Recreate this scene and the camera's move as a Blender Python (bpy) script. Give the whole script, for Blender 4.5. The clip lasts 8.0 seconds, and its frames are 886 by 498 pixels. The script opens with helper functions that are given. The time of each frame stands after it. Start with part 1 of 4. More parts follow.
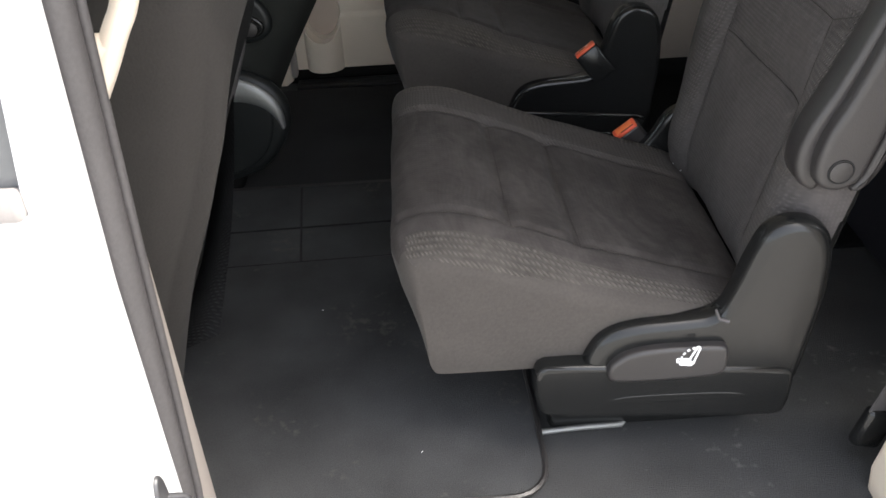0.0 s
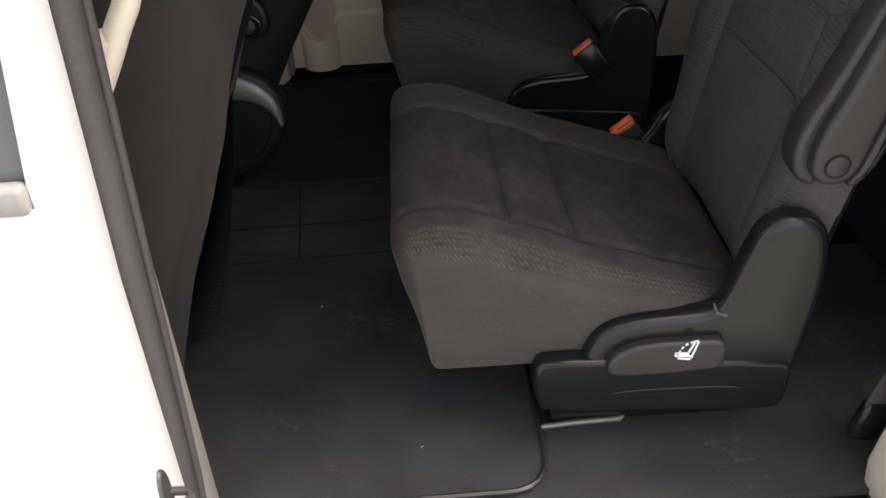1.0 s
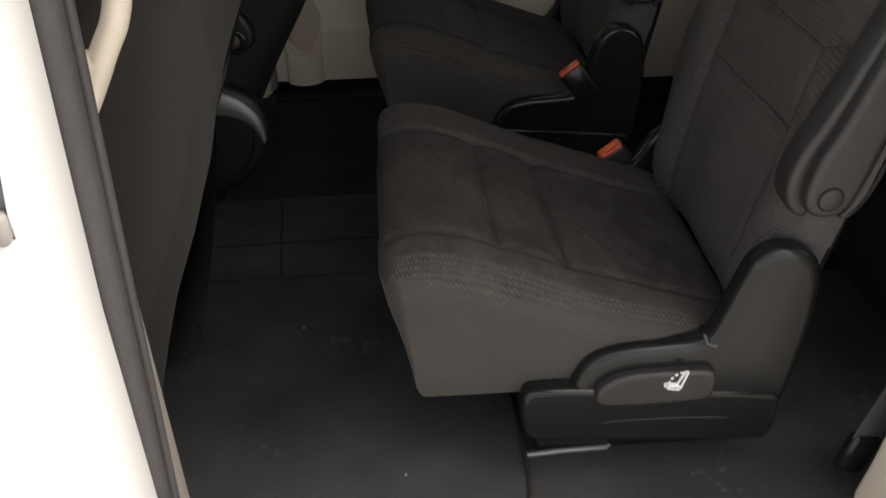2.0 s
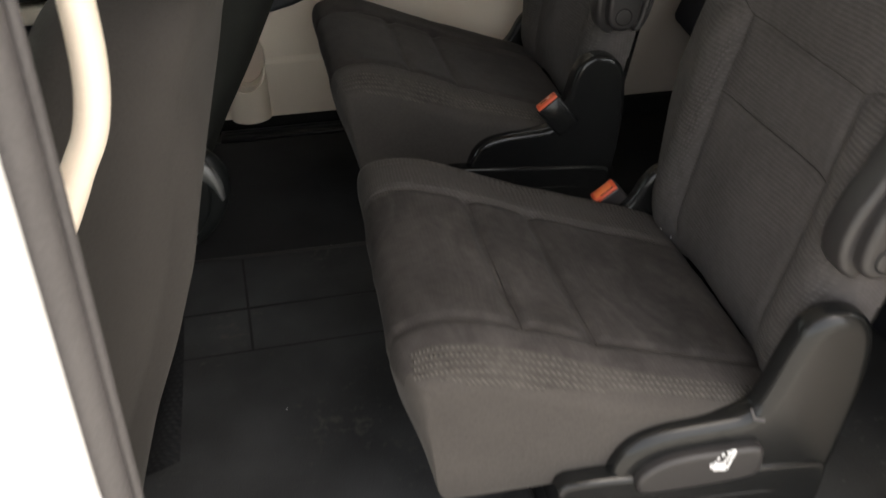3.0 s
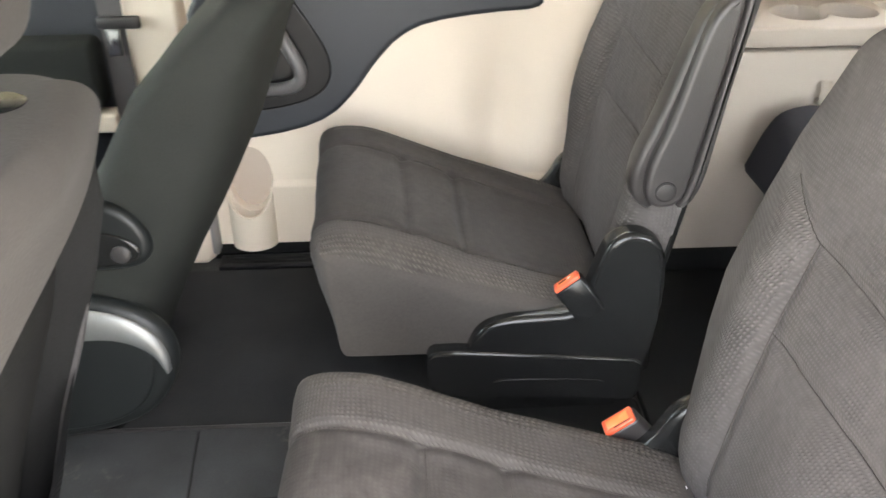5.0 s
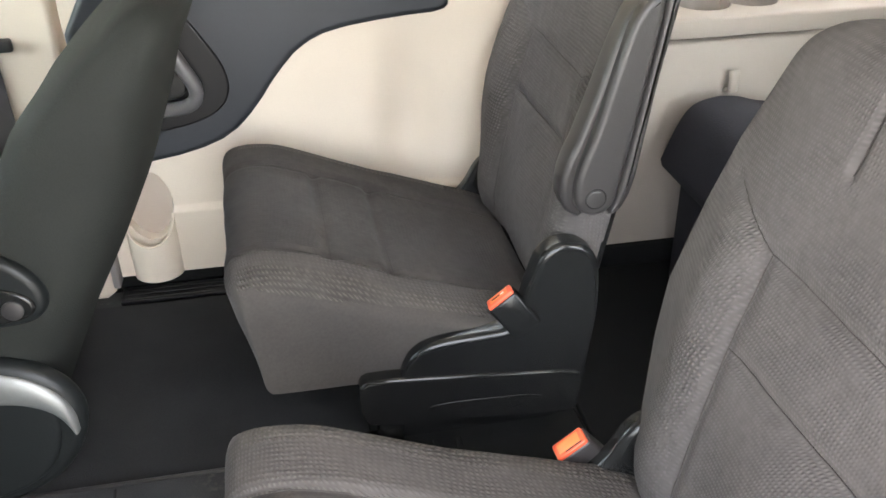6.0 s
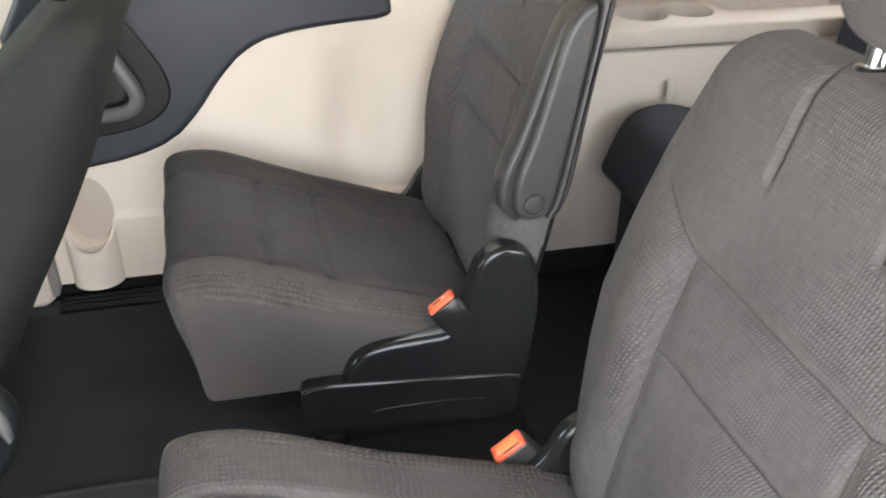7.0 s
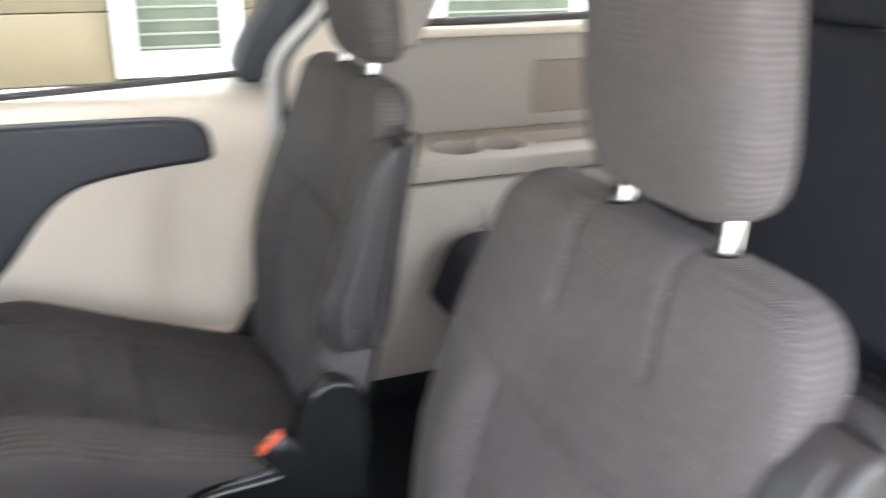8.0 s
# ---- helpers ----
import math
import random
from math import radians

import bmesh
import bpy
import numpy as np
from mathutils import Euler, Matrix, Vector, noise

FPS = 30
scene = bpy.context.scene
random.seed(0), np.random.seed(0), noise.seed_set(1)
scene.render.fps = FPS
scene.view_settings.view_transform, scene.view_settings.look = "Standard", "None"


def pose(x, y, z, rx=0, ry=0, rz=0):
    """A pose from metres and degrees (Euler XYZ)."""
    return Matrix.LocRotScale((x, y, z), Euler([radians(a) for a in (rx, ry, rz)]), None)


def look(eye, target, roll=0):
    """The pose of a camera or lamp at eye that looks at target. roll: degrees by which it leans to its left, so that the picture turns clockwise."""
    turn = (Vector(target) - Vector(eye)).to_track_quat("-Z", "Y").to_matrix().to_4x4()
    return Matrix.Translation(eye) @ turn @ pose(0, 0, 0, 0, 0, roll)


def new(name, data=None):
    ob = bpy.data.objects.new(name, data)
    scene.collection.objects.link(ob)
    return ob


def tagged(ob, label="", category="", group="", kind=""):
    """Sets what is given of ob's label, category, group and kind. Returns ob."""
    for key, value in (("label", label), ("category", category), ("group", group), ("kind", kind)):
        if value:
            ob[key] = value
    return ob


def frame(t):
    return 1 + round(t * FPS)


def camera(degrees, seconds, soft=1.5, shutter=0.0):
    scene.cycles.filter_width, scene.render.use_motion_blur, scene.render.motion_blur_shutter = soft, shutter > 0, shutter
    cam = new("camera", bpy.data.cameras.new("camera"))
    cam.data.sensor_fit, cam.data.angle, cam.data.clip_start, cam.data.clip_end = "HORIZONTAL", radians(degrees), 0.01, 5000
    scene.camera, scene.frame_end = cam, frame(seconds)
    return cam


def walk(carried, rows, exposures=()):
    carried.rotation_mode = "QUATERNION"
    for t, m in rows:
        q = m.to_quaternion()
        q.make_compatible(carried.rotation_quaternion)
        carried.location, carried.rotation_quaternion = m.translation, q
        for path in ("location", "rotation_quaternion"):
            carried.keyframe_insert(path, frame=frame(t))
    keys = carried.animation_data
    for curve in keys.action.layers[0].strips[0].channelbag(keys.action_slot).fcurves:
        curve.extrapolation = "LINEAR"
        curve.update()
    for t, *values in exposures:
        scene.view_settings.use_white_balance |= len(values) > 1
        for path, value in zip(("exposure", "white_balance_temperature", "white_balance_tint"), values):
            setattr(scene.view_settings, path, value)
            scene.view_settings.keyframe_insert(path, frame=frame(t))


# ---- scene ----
cam = camera(54.1, 8.0, shutter=0.8)
PATH = [
    (0, (0.002, 0.158, 0.972), (0.029, 1.812, -0.152), -3.1),
    (0.5, (-0.001, 0.142, 0.971), (0.017, 1.799, -0.149), -3.3),
    (1, (-0.005, 0.15, 0.971), (0.034, 1.803, -0.154), -3.0),
    (1.2, (-0.008, 0.156, 0.972), (0.048, 1.811, -0.15), -2.4),
    (2.3, (-0.038, 0.21, 0.98), (0.078, 1.884, -0.107), -0.6),
    (2.5, (-0.062, 0.249, 0.982), (0.088, 1.931, -0.09), -0.6),
    (3, (-0.107, 0.352, 0.997), (0.157, 1.992, -0.117), -1.6),
    (3.5, (-0.03, 0.474, 0.987), (0.222, 2.172, -0.04), -0.3),
    (4, (0.093, 0.56, 1.005), (0.149, 2.281, -0.013), -0.2),
    (4.2, (0.113, 0.587, 1.01), (0.141, 2.338, 0.044), -0.7),
    (5.3, (0.08, 0.736, 1.022), (0.239, 2.447, -0.001), -0.2),
    (5.5, (0.071, 0.765, 1.021), (0.322, 2.452, -0.023), 0.0),
    (6, (0.067, 0.774, 1.025), (0.368, 2.474, 0.016), -1.1),
    (6.5, (0.072, 0.765, 1.023), (0.424, 2.451, 0.006), 0.0),
    (7, (0.084, 0.76, 1.025), (0.491, 2.448, 0.032), 0.5),
    (7.5, (0.097, 0.752, 1.038), (0.575, 2.493, 0.178), 0.5),
    (7.7, (0.097, 0.741, 1.045), (0.64, 2.507, 0.28), 0.4),
    (8, (0.129, 0.721, 1.049), (0.877, 2.427, 0.32), 1.2),
]
EXPOSURES = [(0.0, 2.55, 6800, 10), (0.5, 2.05, 6900, 10), (1.0, 1.72, 7100, 10), (2.5, 1.42, 7400, 10), (3.0, 2.35, 7500, 10), (3.5, 4.3, 7500, 10), (4.0, 4.7, 7450, 10),
             (5.5, 4.65, 7000, 10), (7.0, 4.52, 6800, 10), (7.5, 4.55, 6600, 10), (8.0, 4.1, 6500, 10)]
walk(cam, [(t, look(eye, target, roll)) for t, eye, target, roll in PATH], EXPOSURES)

# ---- sky, sun ----
world = bpy.data.worlds.new("overcast_sky")
scene.world = world
world.use_nodes = True
wn = world.node_tree
sky = wn.nodes.new("ShaderNodeTexSky")
sky.sky_type = "NISHITA"
sky.sun_disc = False
sky.sun_elevation, sky.sun_rotation = radians(63), radians(99)
sky.air_density, sky.dust_density = 1.0, 3.0
grey = wn.nodes.new("ShaderNodeHueSaturation")
grey.inputs["Saturation"].default_value = 0.45
wn.links.new(sky.outputs[0], grey.inputs["Color"])
wn.links.new(grey.outputs[0], wn.nodes["Background"].inputs[0])
wn.nodes["Background"].inputs[1].default_value = 0.15
sun = new("sun", bpy.data.lights.new("sun", "SUN"))
sun.data.energy, sun.data.angle, sun.data.color = 1.5, radians(20), (1.0, 0.96, 0.9)
sun.matrix_world = look((4.2, 0.3, 8), (0.2, 0.9, 0.2))


# ---- materials ----
def material(name, base, rough=0.6, metal=0.0, var=0.15, scale=8.0, fine=150.0, bump=0.1, dist=0.002, sheen=0.0, spec=0.5):
    """Two scales of mottling, fine relief."""
    m = bpy.data.materials.new(name)
    m.use_nodes = True
    nt = m.node_tree
    N, Lk = nt.nodes, nt.links
    b = N["Principled BSDF"]
    tc = N.new("ShaderNodeTexCoord")
    n1 = N.new("ShaderNodeTexNoise"); n1.inputs["Scale"].default_value = scale; n1.inputs["Detail"].default_value = 4
    n2 = N.new("ShaderNodeTexNoise"); n2.inputs["Scale"].default_value = fine; n2.inputs["Detail"].default_value = 3
    for n in (n1, n2):
        Lk.new(tc.outputs["Object"], n.inputs["Vector"])
    add = N.new("ShaderNodeMath"); add.operation = "ADD"
    Lk.new(n1.outputs["Fac"], add.inputs[0]); Lk.new(n2.outputs["Fac"], add.inputs[1])
    ramp = N.new("ShaderNodeMapRange")
    ramp.inputs["From Min"].default_value, ramp.inputs["From Max"].default_value = 0.6, 1.4
    ramp.inputs["To Min"].default_value, ramp.inputs["To Max"].default_value = 1 - var, 1 + var
    Lk.new(add.outputs[0], ramp.inputs["Value"])
    mul = N.new("ShaderNodeVectorMath"); mul.operation = "SCALE"
    mul.inputs[0].default_value = base
    Lk.new(ramp.outputs[0], mul.inputs["Scale"])
    Lk.new(mul.outputs[0], b.inputs["Base Color"])
    bp = N.new("ShaderNodeBump"); bp.inputs["Strength"].default_value = bump; bp.inputs["Distance"].default_value = dist
    Lk.new(n2.outputs["Fac"], bp.inputs["Height"])
    Lk.new(bp.outputs[0], b.inputs["Normal"])
    b.inputs["Roughness"].default_value, b.inputs["Metallic"].default_value = rough, metal
    b.inputs["Specular IOR Level"].default_value = spec
    if sheen:
        b.inputs["Sheen Weight"].default_value, b.inputs["Sheen Roughness"].default_value = sheen, 0.5
    return m


def knit(name, base, cell=0.005, strength=0.6, var=0.25, contrast=0.35, axes=(0, 1), brushed=0.0, sheen=0.03):
    """A knitted seat cloth: rows of small stitches over mottled pile."""
    m = material(name, base, rough=0.95, var=var, scale=7.0, fine=90.0, bump=0.2, sheen=sheen, spec=0.12)
    nt = m.node_tree
    N, Lk = nt.nodes, nt.links
    b = N["Principled BSDF"]
    tc = [n for n in N if n.bl_idname == "ShaderNodeTexCoord"][0]
    wn2 = N.new("ShaderNodeTexNoise"); wn2.inputs["Scale"].default_value = 14.0; Lk.new(tc.outputs["Object"], wn2.inputs["Vector"])
    wv = N.new("ShaderNodeVectorMath"); wv.operation = "MULTIPLY_ADD"; wv.inputs[1].default_value = (0.007, 0.007, 0.007)
    Lk.new(wn2.outputs["Color"], wv.inputs[0]); Lk.new(tc.outputs["Object"], wv.inputs[2])
    sep = N.new("ShaderNodeSeparateXYZ"); Lk.new(wv.outputs[0], sep.inputs[0])
    k = 2 * math.pi / cell

    def wave(socket, mult, phase=None):
        a = N.new("ShaderNodeMath"); a.operation = "MULTIPLY_ADD"; a.inputs[1].default_value = k * mult
        Lk.new(socket, a.inputs[0])
        a.inputs[2].default_value = 0.0
        if phase is not None:
            Lk.new(phase, a.inputs[2])
        s = N.new("ShaderNodeMath"); s.operation = "SINE"; Lk.new(a.outputs[0], s.inputs[0])
        return s.outputs[0]
    other = N.new("ShaderNodeMath"); other.operation = "MULTIPLY_ADD"; other.inputs[1].default_value = 0.8
    Lk.new(sep.outputs[3 - sum(axes)], other.inputs[0]); Lk.new(sep.outputs[axes[0]], other.inputs[2])
    s1 = wave(other.outputs[0], 1.0)
    s2 = wave(sep.outputs[axes[1]], 0.75)
    halves = []
    for wave_out in (s1, s2):
        h = N.new("ShaderNodeMath"); h.operation = "MULTIPLY_ADD"; h.inputs[1].default_value, h.inputs[2].default_value = 0.5, 0.5
        Lk.new(wave_out, h.inputs[0])
        halves.append(h.outputs[0])
    dots = N.new("ShaderNodeMath"); dots.operation = "MULTIPLY"; Lk.new(halves[0], dots.inputs[0]); Lk.new(halves[1], dots.inputs[1])
    pr0 = N.new("ShaderNodeMath"); pr0.operation = "MULTIPLY_ADD"; pr0.inputs[1].default_value, pr0.inputs[2].default_value = 2.2, -0.6
    Lk.new(dots.outputs[0], pr0.inputs[0])
    nap = N.new("ShaderNodeTexNoise"); nap.inputs["Scale"].default_value = 9.0; nap.inputs["Detail"].default_value = 3
    Lk.new(tc.outputs["Object"], nap.inputs["Vector"])
    mask = N.new("ShaderNodeMapRange"); mask.inputs["From Min"].default_value, mask.inputs["From Max"].default_value = 0.38, 0.62
    mask.inputs["To Min"].default_value = 0.25
    Lk.new(nap.outputs["Fac"], mask.inputs["Value"])
    pr = N.new("ShaderNodeMath"); pr.operation = "MULTIPLY"; Lk.new(pr0.outputs[0], pr.inputs[0]); Lk.new(mask.outputs[0], pr.inputs[1])
    bump0 = [n for n in N if n.bl_idname == "ShaderNodeBump"][0]
    bp = N.new("ShaderNodeBump"); bp.inputs["Strength"].default_value = strength; bp.inputs["Distance"].default_value = 0.0012
    Lk.new(pr.outputs[0], bp.inputs["Height"]); Lk.new(bump0.outputs[0], bp.inputs["Normal"])
    Lk.new(bp.outputs[0], b.inputs["Normal"])
    mr = N.new("ShaderNodeMapRange")
    mr.inputs["From Min"].default_value, mr.inputs["From Max"].default_value = -1, 1
    mr.inputs["To Min"].default_value, mr.inputs["To Max"].default_value = 1 - contrast, 1 + contrast
    Lk.new(pr.outputs[0], mr.inputs["Value"])
    old = b.inputs["Base Color"].links[0].from_socket
    sc = N.new("ShaderNodeVectorMath"); sc.operation = "SCALE"
    Lk.new(old, sc.inputs[0]); Lk.new(mr.outputs[0], sc.inputs["Scale"])
    Lk.new(sc.outputs[0], b.inputs["Base Color"])
    if brushed:
        st = N.new("ShaderNodeMapping"); st.inputs["Scale"].default_value = (1.6, 1.0, 1.0); st.inputs["Rotation"].default_value = (0, 0, 0.5)
        Lk.new(tc.outputs["Object"], st.inputs["Vector"])
        pile = N.new("ShaderNodeTexNoise"); pile.inputs["Scale"].default_value = 8.5; pile.inputs["Detail"].default_value = 4; pile.inputs["Distortion"].default_value = 2.0
        Lk.new(st.outputs[0], pile.inputs["Vector"])
        pm = N.new("ShaderNodeMapRange"); pm.inputs["From Min"].default_value, pm.inputs["From Max"].default_value = 0.36, 0.66
        pm.inputs["To Min"].default_value, pm.inputs["To Max"].default_value = 1 - brushed, 1 + brushed
        Lk.new(pile.outputs["Fac"], pm.inputs["Value"])
        s3 = N.new("ShaderNodeVectorMath"); s3.operation = "SCALE"
        Lk.new(sc.outputs[0], s3.inputs[0]); Lk.new(pm.outputs[0], s3.inputs["Scale"])
        Lk.new(s3.outputs[0], b.inputs["Base Color"])
    return m


def glass(name, tint=(0.9, 0.95, 0.92)):
    m = bpy.data.materials.new(name)
    m.use_nodes = True
    b = m.node_tree.nodes["Principled BSDF"]
    b.inputs["Base Color"].default_value = (*tint, 1)
    b.inputs["Transmission Weight"].default_value = 1.0
    b.inputs["Roughness"].default_value = 0.0
    b.inputs["IOR"].default_value = 1.02
    return m


CLOTH = knit("seat_cloth", (0.076, 0.0697, 0.0680), cell=0.0044, strength=0.40, contrast=0.17, var=0.18, axes=(1, 2))
CLOTH_TOP = knit("cushion_cloth", (0.053, 0.0478, 0.0452), cell=0.0046, strength=0.17, contrast=0.06, var=0.20, axes=(0, 1), brushed=0.20, sheen=0.03)
CLOTH_TOP_CLEAN = knit("clean_cushion_cloth", (0.047, 0.0423, 0.0400), cell=0.0046, strength=0.17, contrast=0.06, var=0.20, axes=(0, 1), brushed=0.07, sheen=0.04)
MESH = knit("mesh_cloth", (0.072, 0.0655, 0.0595), cell=0.0056, strength=0.9, contrast=0.40, axes=(0, 1))
BOLSTER = knit("bolster_cloth", (0.069, 0.0628, 0.0590), cell=0.0050, strength=0.5, contrast=0.20, var=0.15, axes=(0, 1))
MESH_BACK = knit("mesh_cloth_back", (0.080, 0.0735, 0.0710), cell=0.0048, strength=0.8, contrast=0.36, axes=(1, 2))
SIDE = material("side_cloth", (0.060, 0.0540, 0.0495), rough=0.9, var=0.15, fine=250, bump=0.25, sheen=0.08, spec=0.15)
STITCH = material("stitch_valley", (0.046, 0.042, 0.039), rough=0.95, spec=0.1)
SEAM = material("seam_thread", (0.008, 0.008, 0.008), rough=0.9)
FRONT_CLOTH = material("front_seat_cloth", (0.041, 0.0375, 0.0345), rough=0.9, var=0.12, fine=300, bump=0.3, sheen=0.04, spec=0.15)
REAR = material("rear_panel_cloth", (0.0135, 0.0135, 0.0135), rough=0.95, var=0.2, fine=300, bump=0.3, spec=0.1)
BENCH = material("bench_cloth", (0.027, 0.027, 0.034), rough=0.9, var=0.15, fine=260, bump=0.3, spec=0.2)
FRONT_VINYL = material("front_seat_vinyl", (0.0172, 0.0188, 0.0170), rough=0.85, var=0.18, fine=420, bump=0.3, spec=0.2)
BLACK = material("black_plastic", (0.0105, 0.0108, 0.0108), rough=0.22, var=0.12, fine=900, bump=0.08, dist=0.0004, spec=0.42)
LIGHT_PLASTIC = material("grey_moulding", (0.28, 0.26, 0.25), rough=0.4, var=0.06, fine=300, bump=0.05)
GREY_PLASTIC = material("charcoal_plastic", (0.029, 0.0268, 0.0268), rough=0.40, var=0.1, fine=450, bump=0.15, dist=0.001)
GLOSS = material("gloss_black_plastic", (0.012, 0.012, 0.012), rough=0.18, var=0.1, bump=0.0)
NET = knit("pocket_net", (0.030, 0.031, 0.033), cell=0.0060, strength=0.8, contrast=0.35, axes=(1, 2))
CARPET = material("carpet", (0.056, 0.0565, 0.057), rough=1.0, var=0.4, scale=5, fine=500, bump=0.8, dist=0.003, spec=0.1)
MAT = material("floor_mat_pile", (0.053, 0.0541, 0.0557), rough=1.0, var=0.5, scale=6, fine=600, bump=0.8, dist=0.003, spec=0.1)


def dusty(m, colour, lo, hi, scale):
    """Pale dust in patches and specks over a dark pile."""
    N, Lk = m.node_tree.nodes, m.node_tree.links
    b = N["Principled BSDF"]
    tc = [n for n in N if n.bl_idname == "ShaderNodeTexCoord"][0]
    big = N.new("ShaderNodeTexNoise"); big.inputs["Scale"].default_value = scale; big.inputs["Detail"].default_value = 2
    sm = N.new("ShaderNodeTexNoise"); sm.inputs["Scale"].default_value = scale * 14; sm.inputs["Detail"].default_value = 5
    for n in (big, sm):
        Lk.new(tc.outputs["Object"], n.inputs["Vector"])
    mul = N.new("ShaderNodeMath"); mul.operation = "MULTIPLY"
    Lk.new(big.outputs["Fac"], mul.inputs[0]); Lk.new(sm.outputs["Fac"], mul.inputs[1])
    r = N.new("ShaderNodeMapRange"); r.inputs["From Min"].default_value, r.inputs["From Max"].default_value = lo, hi
    Lk.new(mul.outputs[0], r.inputs["Value"])
    mix = N.new("ShaderNodeMix"); mix.data_type = "RGBA"
    old = b.inputs["Base Color"].links[0].from_socket
    Lk.new(r.outputs[0], mix.inputs[0]); Lk.new(old, mix.inputs[6]); mix.inputs[7].default_value = (*colour, 1)
    Lk.new(mix.outputs[2], b.inputs["Base Color"])


dusty(MAT, (0.085, 0.08, 0.075), 0.34, 0.46, 5.0)
dusty(CARPET, (0.14, 0.135, 0.13), 0.35, 0.50, 4.0)
BEIGE = material("beige_plastic", (0.75, 0.655, 0.545), rough=0.5, var=0.04, fine=420, bump=0.08, dist=0.001)
# Darker than BEIGE: shade on far quarter and upper trim is in these colours.
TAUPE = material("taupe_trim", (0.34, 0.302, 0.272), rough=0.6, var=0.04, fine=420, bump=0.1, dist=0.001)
QUARTER_SHADE = material("shaded_quarter_trim", (0.365, 0.318, 0.276), rough=0.55, var=0.05, fine=420, bump=0.1, dist=0.001)
BEIGE_DARK = material("beige_grille", (0.25, 0.205, 0.185), rough=0.7, var=0.06, fine=500, bump=0.4)
DEEP = material("deep_black_plastic", (0.007, 0.007, 0.008), rough=0.4, var=0.1, fine=350, bump=0.1, spec=0.3)
NAVY = material("dark_door_vinyl", (0.0182, 0.0212, 0.0268), rough=0.5, var=0.08, fine=350, bump=0.15)
RUBBER = material("weatherstrip_rubber", (0.058, 0.054, 0.055), rough=0.55, var=0.2, fine=200, bump=0.3)
WHITE = material("white_car_paint", (0.82, 0.83, 0.84), rough=0.25, var=0.02, bump=0.0)
CHROME = material("polished_steel", (0.75, 0.75, 0.75), rough=0.15, metal=1.0, var=0.05, bump=0.0)
SILVER = material("satin_silver_trim", (0.25, 0.255, 0.25), rough=0.5, metal=0.7, var=0.05, bump=0.0)
STEEL = material("dull_steel", (0.10, 0.10, 0.105), rough=0.45, metal=0.6, var=0.2, fine=120, bump=0.05)
RED = material("red_button", (0.75, 0.105, 0.045), rough=0.4, var=0.06, bump=0.0)
# Paler copy of RED: bright glare on the buttons, put into the colour.
ORANGE = material("button_glare", (0.86, 0.20, 0.065), rough=0.35, var=0.05, bump=0.0)
BUCKLE = material("buckle_plastic", (0.030, 0.027, 0.0265), rough=0.45, var=0.15, fine=350, bump=0.15)
HANDLE = material("grey_pull_plastic", (0.080, 0.076, 0.078), rough=0.4, var=0.1, fine=450, bump=0.1, dist=0.001)
WEB = material("belt_webbing", (0.075, 0.07, 0.07), rough=0.8, var=0.1, fine=700, bump=0.5)
LIGHT_WEB = material("pale_belt_webbing", (0.62, 0.60, 0.58), rough=0.8, var=0.1, fine=700, bump=0.5)
PRINT = material("white_print", (0.85, 0.85, 0.85), rough=0.6, var=0.03, bump=0.0)
HEADLINER = material("headliner_cloth", (0.55, 0.50, 0.44), rough=1.0, var=0.05, fine=400, bump=0.3)
PALE_GROUND = material("pale_bounce_ground", (0.38, 0.37, 0.35), rough=0.95, var=0.3, scale=3, fine=180, bump=0.8, dist=0.01)
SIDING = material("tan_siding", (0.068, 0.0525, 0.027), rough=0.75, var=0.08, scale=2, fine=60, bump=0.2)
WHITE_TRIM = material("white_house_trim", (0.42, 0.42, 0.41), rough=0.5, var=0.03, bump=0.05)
# Darker beige with the bottle recess's shade in its colour.
RECESS_SHADE = material("pocket_recess_shade", (0.50, 0.415, 0.345), rough=0.55, var=0.05, fine=420, bump=0.1, dist=0.001)
SHIELD = material("shield_plastic", (0.0105, 0.0122, 0.0126), rough=0.42, var=0.1, fine=350, bump=0.1, spec=0.3)
SILL = material("worn_sill_plastic", (0.022, 0.022, 0.022), rough=0.65, var=0.25, scale=12, bump=0.2)
GLASS = glass("clear_glass")
TINTED = glass("green_tinted_glass", (0.80, 0.87, 0.81))
# Base raised to grey to stand in for sky reflected in the pane.
TINT = material("sky_grey_side_glass", (0.10, 0.105, 0.11), rough=0.04, var=0.05, bump=0.0, spec=0.8)
SLAT = material("grey_green_slat", (0.085, 0.092, 0.075), rough=0.5, var=0.1, scale=3, fine=20, bump=0.0)
PANE = material("house_pane", (0.050, 0.056, 0.042), rough=0.25, var=0.3, scale=1.5, fine=4, bump=0.0, spec=0.15)


# ---- building helpers ----
def thing(name, label, category, group="", loc=(0, 0, 0)):
    ob = new(name)
    ob.empty_display_size = 0.05
    ob.location = loc
    return tagged(ob, label, category, group)


def mesh_from(bm, name, mats, smooth=True):
    me = bpy.data.meshes.new(name)
    bmesh.ops.recalc_face_normals(bm, faces=bm.faces)
    bm.to_mesh(me)
    bm.free()
    for m in mats if isinstance(mats, (list, tuple)) else [mats]:
        me.materials.append(m)
    if smooth:
        me.polygons.foreach_set("use_smooth", [True] * len(me.polygons))
        me.set_sharp_from_angle(angle=radians(50))
    return me


def part(name, bm, mats, parent, label="", smooth=True):
    """bm: a bmesh, or a finished mesh that several things share."""
    ob = new(name, bm if isinstance(bm, bpy.types.Mesh) else mesh_from(bm, name, mats, smooth))
    ob.parent = parent
    return tagged(ob, label) if label else ob


